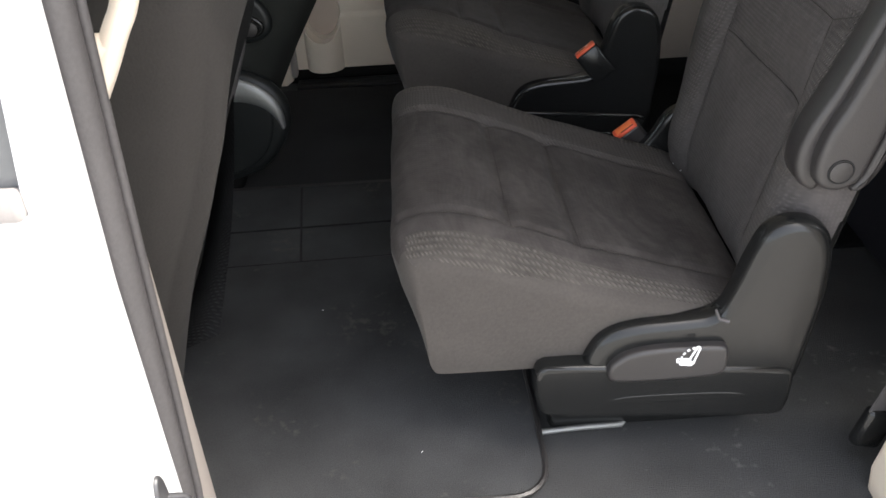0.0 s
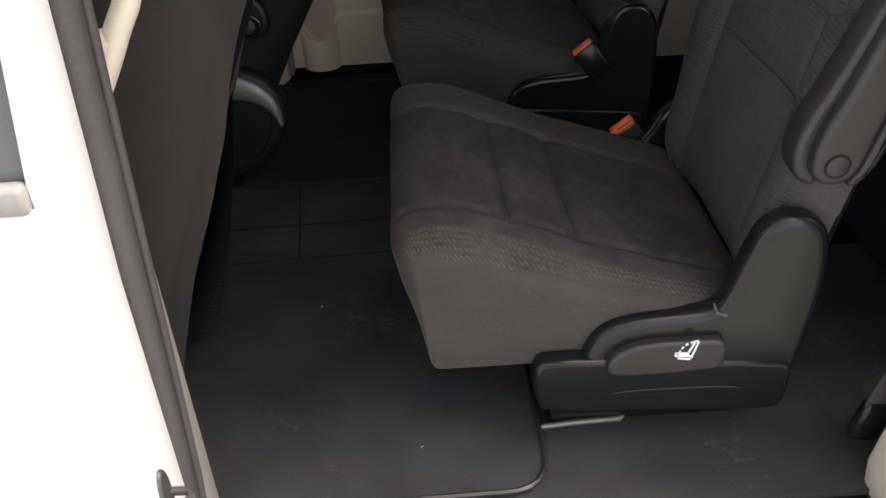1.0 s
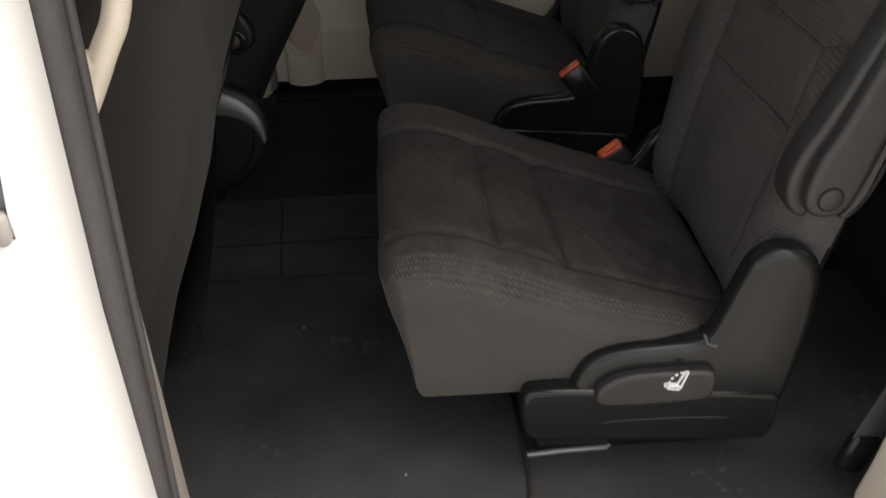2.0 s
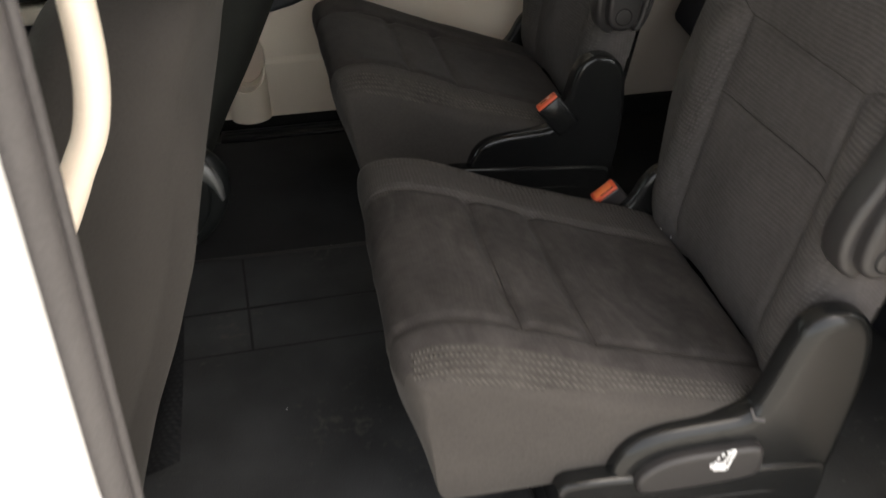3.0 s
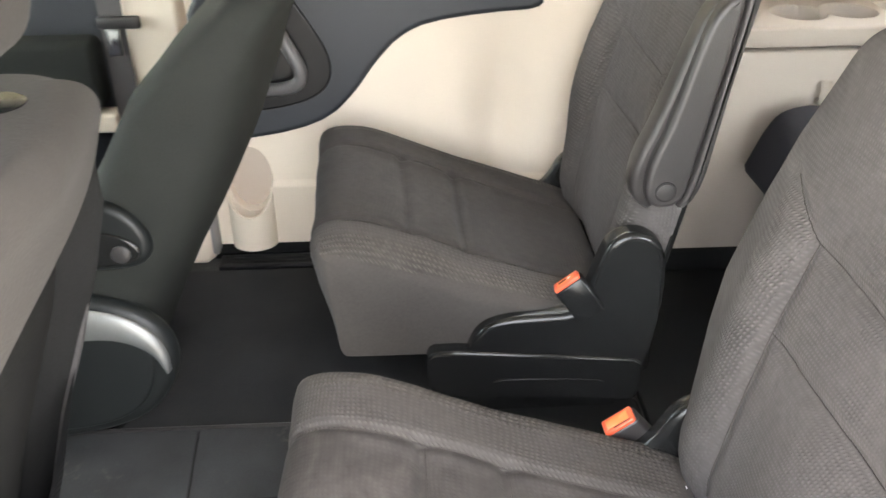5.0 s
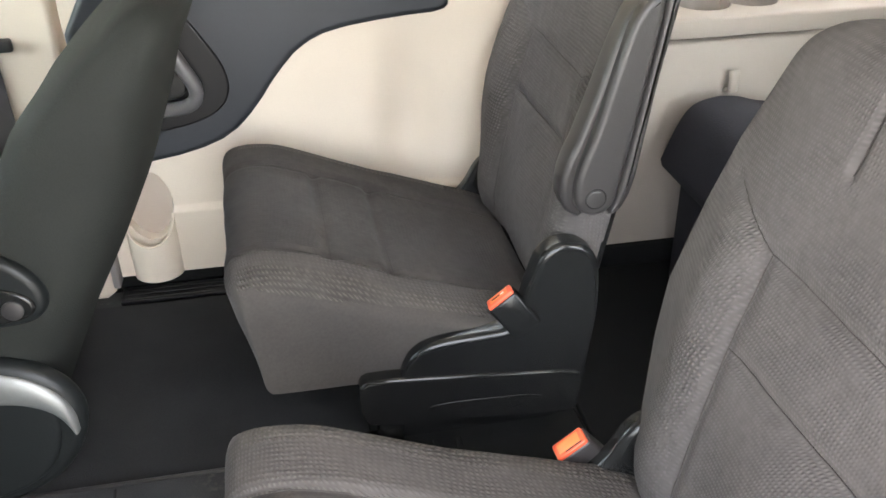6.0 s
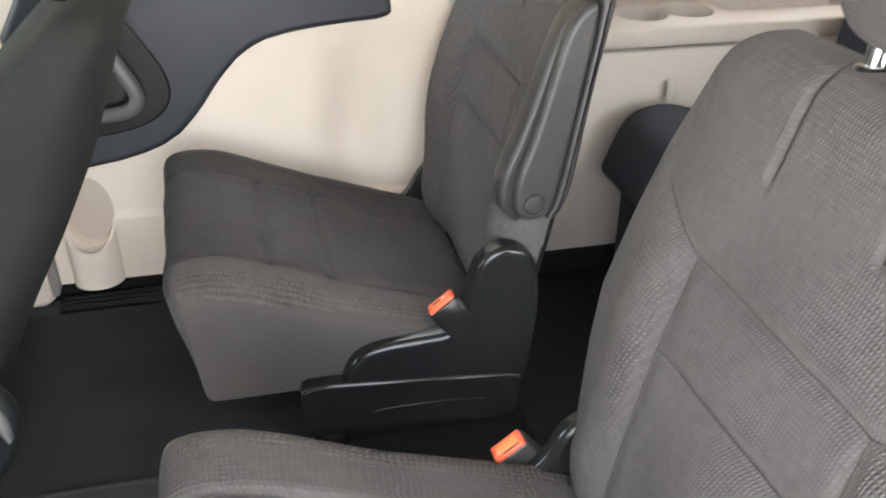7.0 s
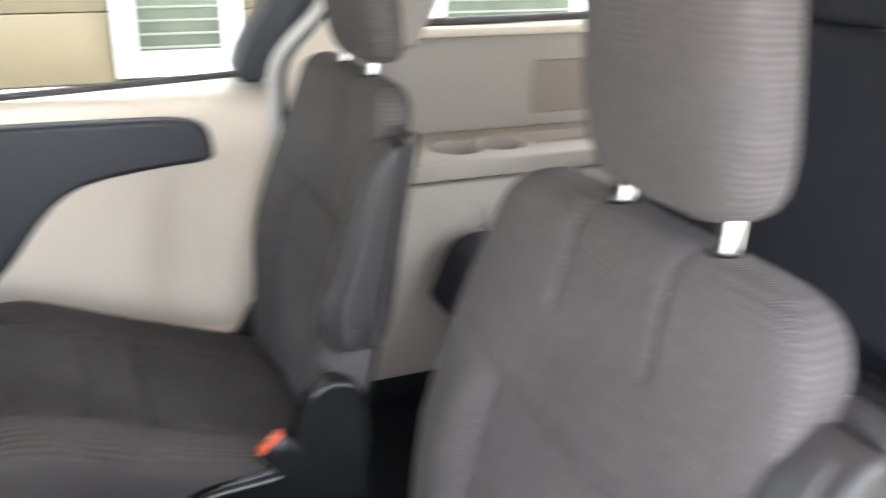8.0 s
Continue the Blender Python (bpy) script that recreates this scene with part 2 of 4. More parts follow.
def setting(name, bm, mats, label, category, smooth=True):
    ob = new(name, mesh_from(bm, name, mats, smooth))
    return tagged(ob, label, category, kind="structure")


def chaikin(pts, n=2, closed=True):
    for _ in range(n):
        out = []
        rng = range(len(pts)) if closed else range(len(pts) - 1)
        if not closed:
            out.append(tuple(pts[0]))
        for i in rng:
            a, b = pts[i], pts[(i + 1) % len(pts)]
            out.append(tuple(0.75 * p + 0.25 * q for p, q in zip(a, b)))
            out.append(tuple(0.25 * p + 0.75 * q for p, q in zip(a, b)))
        if not closed:
            out.append(tuple(pts[-1]))
        pts = out
    return pts


def resample(pts, n):
    """n points evenly along a closed line."""
    p = np.array(list(pts) + [pts[0]], float)
    d = np.r_[0, np.cumsum(np.linalg.norm(np.diff(p, axis=0), axis=1))]
    t = np.linspace(0, d[-1], n, endpoint=False)
    return np.stack([np.interp(t, d, p[:, k]) for k in range(p.shape[1])], 1)


def normals2(p):
    """Outward normals of a closed 2D line."""
    t = np.roll(p, -1, 0) - np.roll(p, 1, 0)
    t /= np.linalg.norm(t, axis=1)[:, None] + 1e-9
    n = np.stack([t[:, 1], -t[:, 0]], 1)
    area = np.sum(p[:, 0] * np.roll(p[:, 1], -1) - np.roll(p[:, 0], -1) * p[:, 1])
    return n if area > 0 else -n


def loft(rings, cap=True, closed=True, bm=None, mat_of=None, cap_mat=0):
    bm = bm or bmesh.new()
    vs = [[bm.verts.new(v) for v in r] for r in rings]
    n = len(rings[0])
    for a, b in zip(vs, vs[1:]):
        for i in range(n if closed else n - 1):
            j = (i + 1) % n
            f = bm.faces.new((a[i], a[j], b[j], b[i]))
            if mat_of:
                f.material_index = mat_of(f.calc_center_median())
    if cap:
        bm.faces.new(vs[0][::-1]).material_index = cap_mat
        bm.faces.new(vs[-1]).material_index = cap_mat
    return bm


def slab(profile, y0, y1, r=0.008, n=64, steps=4, axis="y", smooth=2, bm=None):
    """A plate with a rounded rim: a closed outline carried from y0 to y1. axis y: outline in x, z; axis z: in x, y; axis x: in y, z."""
    p = resample(chaikin(profile, smooth), n)
    nn = normals2(p)
    r = min(r, abs(y1 - y0) / 2 * 0.999)
    sgn = 1 if y1 > y0 else -1
    st = [(y0 + sgn * r * (1 - math.cos(a)), r * (1 - math.sin(a))) for a in np.linspace(0, math.pi / 2, steps)]
    st += [(y1 - sgn * r * (1 - math.cos(a)), r * (1 - math.sin(a))) for a in np.linspace(math.pi / 2, 0, steps)]
    st = [(y0, r + 0.001)] + st + [(y1, r + 0.001)]
    rings = []
    for y, d in st:
        q = p - nn * d
        if axis == "y":
            rings.append([(a, y, b) for a, b in q])
        elif axis == "z":
            rings.append([(a, b, y) for a, b in q])
        else:
            rings.append([(y, a, b) for a, b in q])
    return loft(rings, bm=bm)


def box(x0, x1, y0, y1, z0, z1, r=0.005, seg=2, bm=None):
    b2 = bmesh.new()
    bmesh.ops.create_cube(b2, size=1.0)
    for v in b2.verts:
        v.co = Vector((x0 + (v.co.x + 0.5) * (x1 - x0), y0 + (v.co.y + 0.5) * (y1 - y0), z0 + (v.co.z + 0.5) * (z1 - z0)))
    if r:
        bmesh.ops.bevel(b2, geom=b2.edges[:], offset=r, segments=seg, affect="EDGES", profile=0.5)
    if bm is None:
        return b2
    me = bpy.data.meshes.new("tmp")
    b2.to_mesh(me); b2.free()
    bm.from_mesh(me)
    bpy.data.meshes.remove(me)
    return bm


def moved(bm, m):
    bmesh.ops.transform(bm, matrix=m, verts=bm.verts)
    return bm


def tube(path, r, n=12, flat=1.0, side=(0, 1, 0), bm=None):
    """A bar along a path; flat scales its section along side."""
    path = [Vector(p) for p in path]
    side = Vector(side).normalized()
    rings = []
    for i, p in enumerate(path):
        t = (path[min(i + 1, len(path) - 1)] - path[max(i - 1, 0)]).normalized()
        s = (side - t * side.dot(t)).normalized()
        u = t.cross(s)
        rr = r[i] if isinstance(r, (list, tuple)) else r
        rings.append([p + (s * math.cos(a) * flat + u * math.sin(a)) * rr for a in np.linspace(0, 2 * math.pi, n, endpoint=False)])
    return loft(rings, bm=bm)


def ribbon(path, width, thick, side):
    """Flat webbing along a path; side is the way of its width."""
    side = Vector(side).normalized()
    path = [Vector(p) for p in path]
    rings = []
    for i, p in enumerate(path):
        t = (path[min(i + 1, len(path) - 1)] - path[max(i - 1, 0)]).normalized()
        s = (side - t * side.dot(t)).normalized()
        u = t.cross(s)
        rings.append([p + s * a * width / 2 + u * b * thick / 2 for a, b in ((-1, -1), (1, -1), (1, 1), (-1, 1))])
    return loft(rings)


def disc(c, r, h, axis="y", n=24, dome=0.0):
    """A short drum with a chamfered rim, its axis from c along +axis by h."""
    rings = []
    for t, k in ((0, 1), (0.75, 1), (1, 0.85)):
        ring = []
        for a in np.linspace(0, 2 * math.pi, n, endpoint=False):
            u, v = r * k * math.cos(a), r * k * math.sin(a)
            ring.append({"y": (c[0] + u, c[1] + t * h, c[2] + v), "z": (c[0] + u, c[1] + v, c[2] + t * h), "x": (c[0] + t * h, c[1] + u, c[2] + v)}[axis])
        rings.append(ring)
    return loft(rings)


def seglen(p, a, b):
    """Distance of p from the segment a b."""
    p, a, b = Vector(p), Vector(a), Vector(b)
    ab = b - a
    t = max(0.0, min(1.0, (p - a).dot(ab) / ab.length_squared))
    return (p - a - ab * t).length


def groove(p, lines, width, depth):
    d = min(seglen(p, a, b) for a, b in lines)
    return -depth * math.exp(-(d / width) ** 2)


# ---- second-row seats ----
CUSHION = [(0.02, 0.158), (-0.004, 0.160), (-0.014, 0.185), (-0.032, 0.25), (-0.047, 0.30), (-0.054, 0.345), (-0.037, 0.375), (0.02, 0.383), (0.11, 0.354),
           (0.21, 0.311), (0.35, 0.260), (0.436, 0.231), (0.455, 0.206), (0.44, 0.168), (0.30, 0.160), (0.15, 0.158)]
CUSHION_SEAMS = [((-0.06, 0.137), (0.44, 0.132)), ((-0.06, -0.168), (0.44, -0.160))]
CROSS_SEAMS = [((0.11, -0.164), (0.105, 0.134)), ((0.205, -0.163), (0.20, 0.133))]


def cushion_mesh(half, flared):
    p = resample(chaikin(CUSHION, 2), 300)
    nn = normals2(p)
    rings = []
    ys = np.r_[half * np.sin(np.linspace(-math.pi / 2, -0.86, 22)), np.linspace(-0.752, 0.752, 112) * half, half * np.sin(np.linspace(0.86, math.pi / 2, 22))]
    for y in ys:
        edge, drop = (0.160, 0.050) if y < 0 else (0.212, 0.024)
        u = max(0.0, (abs(y) - edge) / (half - edge))
        d = drop * (1 - math.sqrt(max(0.0, 1 - u * u)))
        q = max(0.0, min(1.0, (0.150 - y) / 0.05)) * max(0.0, min(1.0, (y + 0.168) / 0.09))
        dish = q * q * (3 - 2 * q)
        ring = []
        for (x, z), (nx, nz) in zip(p, nn):
            off = -d * max(0.10, min(1.0, (z - 0.165) / 0.15)) * (1 - (0.35 if y < 0 else 0.75) * max(0.0, -nx))
            if nz > 0.25 or (nx < -0.5 and z > 0.29):
                top = max(0.0, min(1.0, (nz - 0.25) / 0.4)) * max(0.0, min(1.0, (0.43 - x) / 0.08))
                off -= 0.006 * dish * top * max(0.0, min(1.0, (x + 0.01) / 0.06))
                off += groove((x, y, 0), [((*a, 0), (*b, 0)) for a, b in CUSHION_SEAMS], 0.008, 0.0048)
                off += groove((x, y, 0), [((*a, 0), (*b, 0)) for a, b in CROSS_SEAMS], 0.010, 0.0085)
                off += 0.003 * noise.noise((x * 8, y * 8, 3.1)) + 0.0012 * noise.noise((x * 24, y * 24, 1.3))
            elif nx < -0.5:
                off += 0.003 * noise.noise((x * 9, y * 9, z * 9))
            flare = max(0.0, y + 0.1) * max(0.0, min(1.0, (0.2 - x) / 0.25))
            ring.append((x + nx * off - flared * flare, y, z + nz * off + 0.014 * flare * max(0.0, nz)))
        rings.append(ring)

    def pick(c):
        top = 0.383 - 0.30 * max(0.0, c.x)
        if abs(c.y) > half - 0.038 and c.z > top - 0.032 and c.x > -0.03:
            return 1 if abs(c.y) < half - 0.004 else 2
        if abs(c.y) > half - 0.02 or c.z < top - 0.11 or (c.x < -0.02 and c.z < 0.335):
            return 2
        inboard = c.y < -0.166 if flared else c.y > 0.134
        return 3 if inboard else 0
    return loft(rings, mat_of=pick, cap_mat=2)


def back_front(z):
    return 0.43 + 0.2 * (z - 0.235)


def back_half(z):
    return float(np.interp(z, [0.20, 0.30, 0.42, 0.50, 0.58, 0.66, 0.74, 0.82], [0.225, 0.235, 0.24, 0.24, 0.235, 0.225, 0.212, 0.20]))


def back_half_far(z, fuller):
    """The side away from the armrest is fuller at the bolster; fuller: how much wider it bulges."""
    bulge = np.array([0.240, 0.258, 0.287, 0.304, 0.313, 0.303, 0.291, 0.270, 0.238, 0.205]) + fuller * np.array([0, 0.3, 0.7, 1, 1, 1, 1, 0.9, 0.5, 0.1])
    return float(np.interp(z, [0.20, 0.26, 0.34, 0.40, 0.46, 0.52, 0.58, 0.66, 0.74, 0.82], bulge))


BACK_SEAMS = [((0.135, 0.25), (0.137, 0.48)), ((-0.135, 0.25), (-0.137, 0.48)), ((0.137, 0.48), (0.135, 0.592)), ((-0.137, 0.48), (-0.135, 0.592)),
              ((-0.137, 0.483), (0.137, 0.483)), ((-0.135, 0.592), (0.135, 0.592)), ((0.135, 0.592), (0.225, 0.628)), ((-0.135, 0.592), (-0.225, 0.628))]
BACK_PULLS = [((0.078, 0.70), (0.066, 0.81)), ((-0.072, 0.70), (-0.07, 0.81))]


def back_mesh(fuller):
    rings = []
    top, R, Rd = 0.808, 0.055, 0.03
    zs = list(np.linspace(0.20, top - R, 120)) + [top - R + R * math.sin(a) for a in np.linspace(0, math.pi / 2, 18)[1:]]
    base = resample([(-math.copysign(abs(math.cos(a)) ** 0.36, math.cos(a)) * 0.22, math.copysign(abs(math.sin(a)) ** 0.36, math.sin(a)))
                     for a in np.linspace(0, 2 * math.pi, 2000, endpoint=False)], 330)
    base[:, 0] /= 0.22
    seams = [((0, *p), (0, *q)) for p, q in BACK_SEAMS]
    pulls = [((0, *p), (0, *q)) for p, q in BACK_PULLS]
    for z in zs:
        w, wf, D = back_half(z), back_half_far(z, fuller), 0.088 - 0.018 * (z - 0.2) / 0.63
        if z > top - R:
            cut = R * (1 - math.sqrt(max(0, 1 - ((z - top + R) / R) ** 2)))
            w, wf = w - cut, wf - cut
        inset = 0.0
        if z > top - Rd:
            inset = Rd * (1 - math.sqrt(max(0, 1 - ((z - top + Rd) / Rd) ** 2)))
        if z < 0.29:
            inset = max(inset, 0.030 * ((0.29 - z) / 0.08) ** 2)
        x0 = back_front(z)
        ring = []
        for cx, cy in base:
            y = cy * (wf if cy > 0 else w)
            dd = max(0.004, D / 2 - inset)
            x = x0 + D / 2 + cx * dd
            if cx < -0.6:
                off = 0.018 * math.exp(-((abs(y) - 0.19) / 0.05) ** 2) * max(0.0, min(1.0, (0.64 - z) / 0.12))
                if y > 0.12:
                    off += fuller * math.exp(-((y - 0.27) / 0.08) ** 2) * math.exp(-((z - 0.47) / 0.17) ** 2)
                off += groove((0, y, z), seams, 0.011, 0.0055)
                off += groove((0, y, z), pulls, 0.0048, 0.0060)
                off += 0.004 * noise.noise((y * 8, z * 8, 7.7)) + 0.001 * noise.noise((y * 45, z * 45, 2.2))
                off += 0.010 * math.exp(-((z - 0.36) / 0.1) ** 2) * math.exp(-(y / 0.1) ** 2)
                x -= off * min(1.0, (abs(cx) - 0.6) / 0.3)
            ring.append((x, y, z))
        rings.append(ring)

    def pick(c):
        if c.x > back_front(c.z) + 0.06:
            return 2
        if 0.15 < abs(c.y) < 0.225 and c.z < 0.62:
            return 1
        return 0
    return loft(rings, mat_of=pick)


def rounded_pad(cx, cy, cz, hx, hy, hz, e=0.5, n=72, m=44, taper=0.0, lean=0.0):
    """A stuffed pad: a squarish ball, narrower at its foot by taper, its top moved by lean times its height."""
    ring0 = resample([(math.copysign(abs(math.cos(a)) ** e, math.cos(a)), math.copysign(abs(math.sin(a)) ** e, math.sin(a)) * hy / hx)
                      for a in np.linspace(0, 2 * math.pi, 800, endpoint=False)], n)
    ring0[:, 1] *= hx / hy
    arc = np.array([(abs(math.cos(t)) ** e, math.copysign(abs(math.sin(t)) ** e, math.sin(t))) for t in np.linspace(-math.pi / 2 + 0.002, math.pi / 2 - 0.002, 400)])
    d = np.r_[0, np.cumsum(np.linalg.norm(np.diff(arc * (hy, hz), axis=0), axis=1))]
    rings = []
    for u in np.linspace(0, d[-1], m):
        k, z = np.interp(u, d, arc[:, 0]), np.interp(u, d, arc[:, 1])
        w = 1 - taper * (1 - z) / 2
        rings.append([(cx + lean * hz * z + hx * x * k * (1 - 0.15 * abs(y * k) ** 2), cy + hy * y * k * w, cz + hz * z + 0.003 * noise.noise((y * 3, z * 3, x))) for x, y in ring0])
    return loft(rings)


COVER = [(0.215, 0.095), (0.198, 0.12), (0.194, 0.150), (0.197, 0.185), (0.217, 0.224), (0.256, 0.240), (0.33, 0.243), (0.372, 0.246), (0.386, 0.285), (0.404, 0.352), (0.418, 0.378), (0.446, 0.390),
         (0.482, 0.382), (0.504, 0.352), (0.510, 0.28), (0.504, 0.20), (0.496, 0.13), (0.478, 0.095)]


SEAT_HALF = 0.246
CUSHION_MESHES = [mesh_from(cushion_mesh(SEAT_HALF, f), "cushion", [c, MESH, SIDE, BOLSTER]) for f, c in ((0.0, CLOTH_TOP), (0.048, CLOTH_TOP_CLEAN))]
BACK_MESHES = [mesh_from(back_mesh(w), "backrest", [CLOTH, MESH_BACK, BLACK]) for w in (0.0, 0.024)]


def seam_meshes(mesh, lines, front):
    """Thin dark stitch lines on the mesh along lines in its plan. front: back lines in y, z; cushion lines in x, y."""
    co = np.empty(len(mesh.vertices) * 3)
    mesh.vertices.foreach_get("co", co)
    co = co.reshape(-1, 3)
    if front:
        co = co[co[:, 0] < 0.43 + 0.2 * (co[:, 2] - 0.235) + 0.03]
        uv, axis = co[:, 1:], 0
    else:
        co = co[co[:, 2] > 0.36 - 0.30 * np.maximum(0, co[:, 0]) - 0.03]
        uv, axis = co[:, :2], 2
    made = []
    for a, b in lines:
        path = []
        for t in np.linspace(0, 1, 28):
            p = np.array(a) * (1 - t) + np.array(b) * t
            d = np.linalg.norm(uv - p, axis=1)
            idx = np.argsort(d)[:5]
            h = float(np.mean(co[idx, axis]))
            path.append((h, p[0], p[1]) if front else (p[0], p[1], h))
        made.append(mesh_from(tube(path, 0.0007, 6, side=(1, 0, 0) if front else (0, 0, 1)), "seam", [STITCH]))
    return made


BACK_CORDS = seam_meshes(BACK_MESHES[0], BACK_SEAMS + BACK_PULLS, True)
CUSHION_CORDS = seam_meshes(CUSHION_MESHES[0], [((0.0, 0.137), (0.42, 0.132)), ((0.0, -0.168), (0.42, -0.160)), *CROSS_SEAMS], False)
INNER_COVER = [(0.195, 0.150), (0.205, 0.19), (0.256, 0.21), (0.36, 0.215), (0.40, 0.25), (0.425, 0.30), (0.455, 0.315), (0.49, 0.30), (0.50, 0.25), (0.494, 0.20), (0.484, 0.14)]


def second_row_seat(yc, dx, lever, buckle_side, buckle_at, label):
    seat = thing("second_row_seat", label, "car seat", "second-row bucket seats", (dx, yc, 0))
    half = SEAT_HALF
    cushion = part("cushion", CUSHION_MESHES[0 if lever else 1], None, seat, "dark brown-grey cloth cushion with stitched seams")
    back = part("backrest", BACK_MESHES[0 if lever else 1], None, seat, "dark brown-grey cloth backrest with stitched seams")
    for cord in CUSHION_CORDS:
        part("seam", cord, None, cushion)
    for cord in BACK_CORDS:
        part("seam", cord, None, back)
    head_y, head_w = (-0.007, 0.102) if lever else (-0.022, 0.115)
    head = part("headrest", rounded_pad(0.574, head_y, 0.962, 0.040, head_w, 0.139, 0.47, taper=-0.15, lean=-0.125), [CLOTH], seat)
    for s in (-1, 1):
        part("headrest_post", tube([(0.578, -0.018 + s * 0.069, 0.78), (0.582, -0.018 + s * 0.069, 0.86)], 0.009), CHROME, head, "chrome post")
        part("post_collar", disc((0.578, -0.018 + s * 0.069, 0.804), 0.014, 0.005, "z"), BLACK, back)
    for s in (-1, 1):
        y0, y1 = (-half - 0.022, -half + 0.02) if s < 0 else (half + 0.012, half - 0.02)
        part("side_cover", slab(COVER if s < 0 else INNER_COVER, y1, y0, r=(0.017 if lever else 0.011) if s < 0 else 0.012, n=130, steps=8, smooth=2), BLACK, seat, "black plastic side shield")
        rail = [(0.129, 0.172), (0.132, 0.115), (0.146, 0.090), (0.30, 0.080), (0.465, 0.066), (0.487, 0.074), (0.488, 0.145), (0.480, 0.156), (0.28, 0.175), (0.145, 0.186)]
        r = part("rail_cover", slab(rail, y1, y0 + s * 0.004, r=0.007, n=80, steps=4, smooth=1), BLACK, seat)
        if s < 0:
            # Added bead: gives the rail's rounded edge its bright highlight line.
            part("edge_bead", tube([(0.134, y0 + 0.003, 0.170), (0.147, y0 - 0.0010, 0.180), (0.28, y0 - 0.0010, 0.1695), (0.470, y0 - 0.0010, 0.1520), (0.484, y0 + 0.003, 0.144)], 0.0030, 8), GLOSS, r, "glossy bead added to catch the edge highlight")
        ridge = [(0.23, 0.118), (0.26, 0.125), (0.40, 0.121), (0.43, 0.112), (0.41, 0.107), (0.25, 0.109)]
        part("rib", slab(ridge, y0 + s * 0.002, y0 + s * 0.0045, r=0.002, n=40, steps=3), BLACK, r)
    part("base_box", box(0.16, 0.468, -half + 0.035, half - 0.035, 0.004, 0.168, 0.01), BLACK, seat)
    # Added filler: stops pale trim showing through the gap, black like its shade.
    part("bight_filler", box(0.452, 0.512, -half + 0.012, half + 0.02, 0.10, 0.262, 0.008), BLACK, seat, "black filler added for the shade in the seat gap")
    if not lever:
        foot = part("rail_foot", box(0.125, 0.20, -half - 0.012, -half + 0.04, 0.002, 0.030, 0.004), BLACK, seat, "black rail foot with a steel bolt")
        part("bolt", disc((0.150, -half + 0.006, 0.029), 0.007, 0.005, "z"), CHROME, foot, "steel bolt")
    if lever:
        part("floor_hook", tube([(0.145, -half + 0.03, 0.006), (0.20, -half + 0.032, 0.009), (0.27, -half + 0.034, 0.009), (0.285, -half + 0.05, 0.01)], 0.005, 8), SILVER, seat, "bright metal floor catch edge")
    if lever:
        prof = [(0.236, 0.158), (0.226, 0.166), (0.227, 0.186), (0.248, 0.205), (0.283, 0.213), (0.350, 0.212), (0.378, 0.211), (0.386, 0.204), (0.387, 0.172), (0.380, 0.160), (0.34, 0.157), (0.28, 0.156)]
        lv = part("fold_lever", slab(prof, -half - 0.012, -half - 0.036, r=0.006, n=90, steps=5, smooth=2), GREY_PLASTIC, seat, "charcoal fold lever with white seat pictogram")
        yf = -half - 0.0375
        pic = bmesh.new()

        def stroke(x0, z0, x1, z1, wide=0.0012):
            m0 = bmesh.new()
            box(0, math.hypot(x1 - x0, z1 - z0), yf, yf + 0.002, -wide, wide, 0, bm=m0)
            moved(m0, pose(x0, 0, z0, 0, -math.degrees(math.atan2(z1 - z0, x1 - x0)), 0))
            me = bpy.data.meshes.new("tmp"); m0.to_mesh(me); m0.free(); pic.from_mesh(me); bpy.data.meshes.remove(me)
        for a, b in (((0.316, 0.196), (0.333, 0.195)), ((0.317, 0.191), (0.338, 0.189)), ((0.316, 0.196), (0.317, 0.190)), ((0.320, 0.187), (0.337, 0.184)),
                     ((0.333, 0.195), (0.341, 0.215)), ((0.338, 0.186), (0.345, 0.214)), ((0.341, 0.215), (0.345, 0.214)), ((0.321, 0.193), (0.335, 0.192))):
            stroke(*a, *b)
        for k in range(4):
            a, b = radians(100 + 20 * k), radians(111 + 20 * k)
            stroke(0.342 + 0.021 * math.cos(a), 0.193 + 0.021 * math.sin(a), 0.342 + 0.021 * math.cos(b), 0.193 + 0.021 * math.sin(b), 0.001)
        part("cover_tab", tube([(0.364, -half - 0.020, 0.262), (0.370, -half - 0.021, 0.247), (0.383, -half - 0.021, 0.242)], [0.0016, 0.0024, 0.0030], 8), HANDLE, seat, "small grey plastic tab")
        part("pictogram", pic, PRINT, lv, "white seat-folding pictogram", smooth=False)
    # armrest folded up along the backrest
    arm_prof = [(0.455, 0.470), (0.460, 0.442), (0.486, 0.430), (0.512, 0.441), (0.520, 0.462), (0.546, 0.62), (0.561, 0.715), (0.562, 0.744), (0.548, 0.745), (0.530, 0.728), (0.515, 0.700), (0.478, 0.55), (0.461, 0.51)]
    arm = part("armrest", slab(arm_prof, -half + 0.03, -half - 0.028, r=0.009, n=110, steps=7, smooth=2), GREY_PLASTIC, seat, "charcoal padded armrest folded upright")
    lip = [(0.505, 0.428), (0.521, 0.452), (0.549, 0.62), (0.564, 0.715), (0.566, 0.758), (0.588, 0.756), (0.586, 0.735), (0.567, 0.632), (0.555, 0.541), (0.545, 0.466), (0.526, 0.428)]
    part("armrest_edge", slab(lip, -half + 0.035, -half - 0.022, r=0.009, n=90, steps=5, smooth=1), GREY_PLASTIC, arm, "charcoal armrest shell")
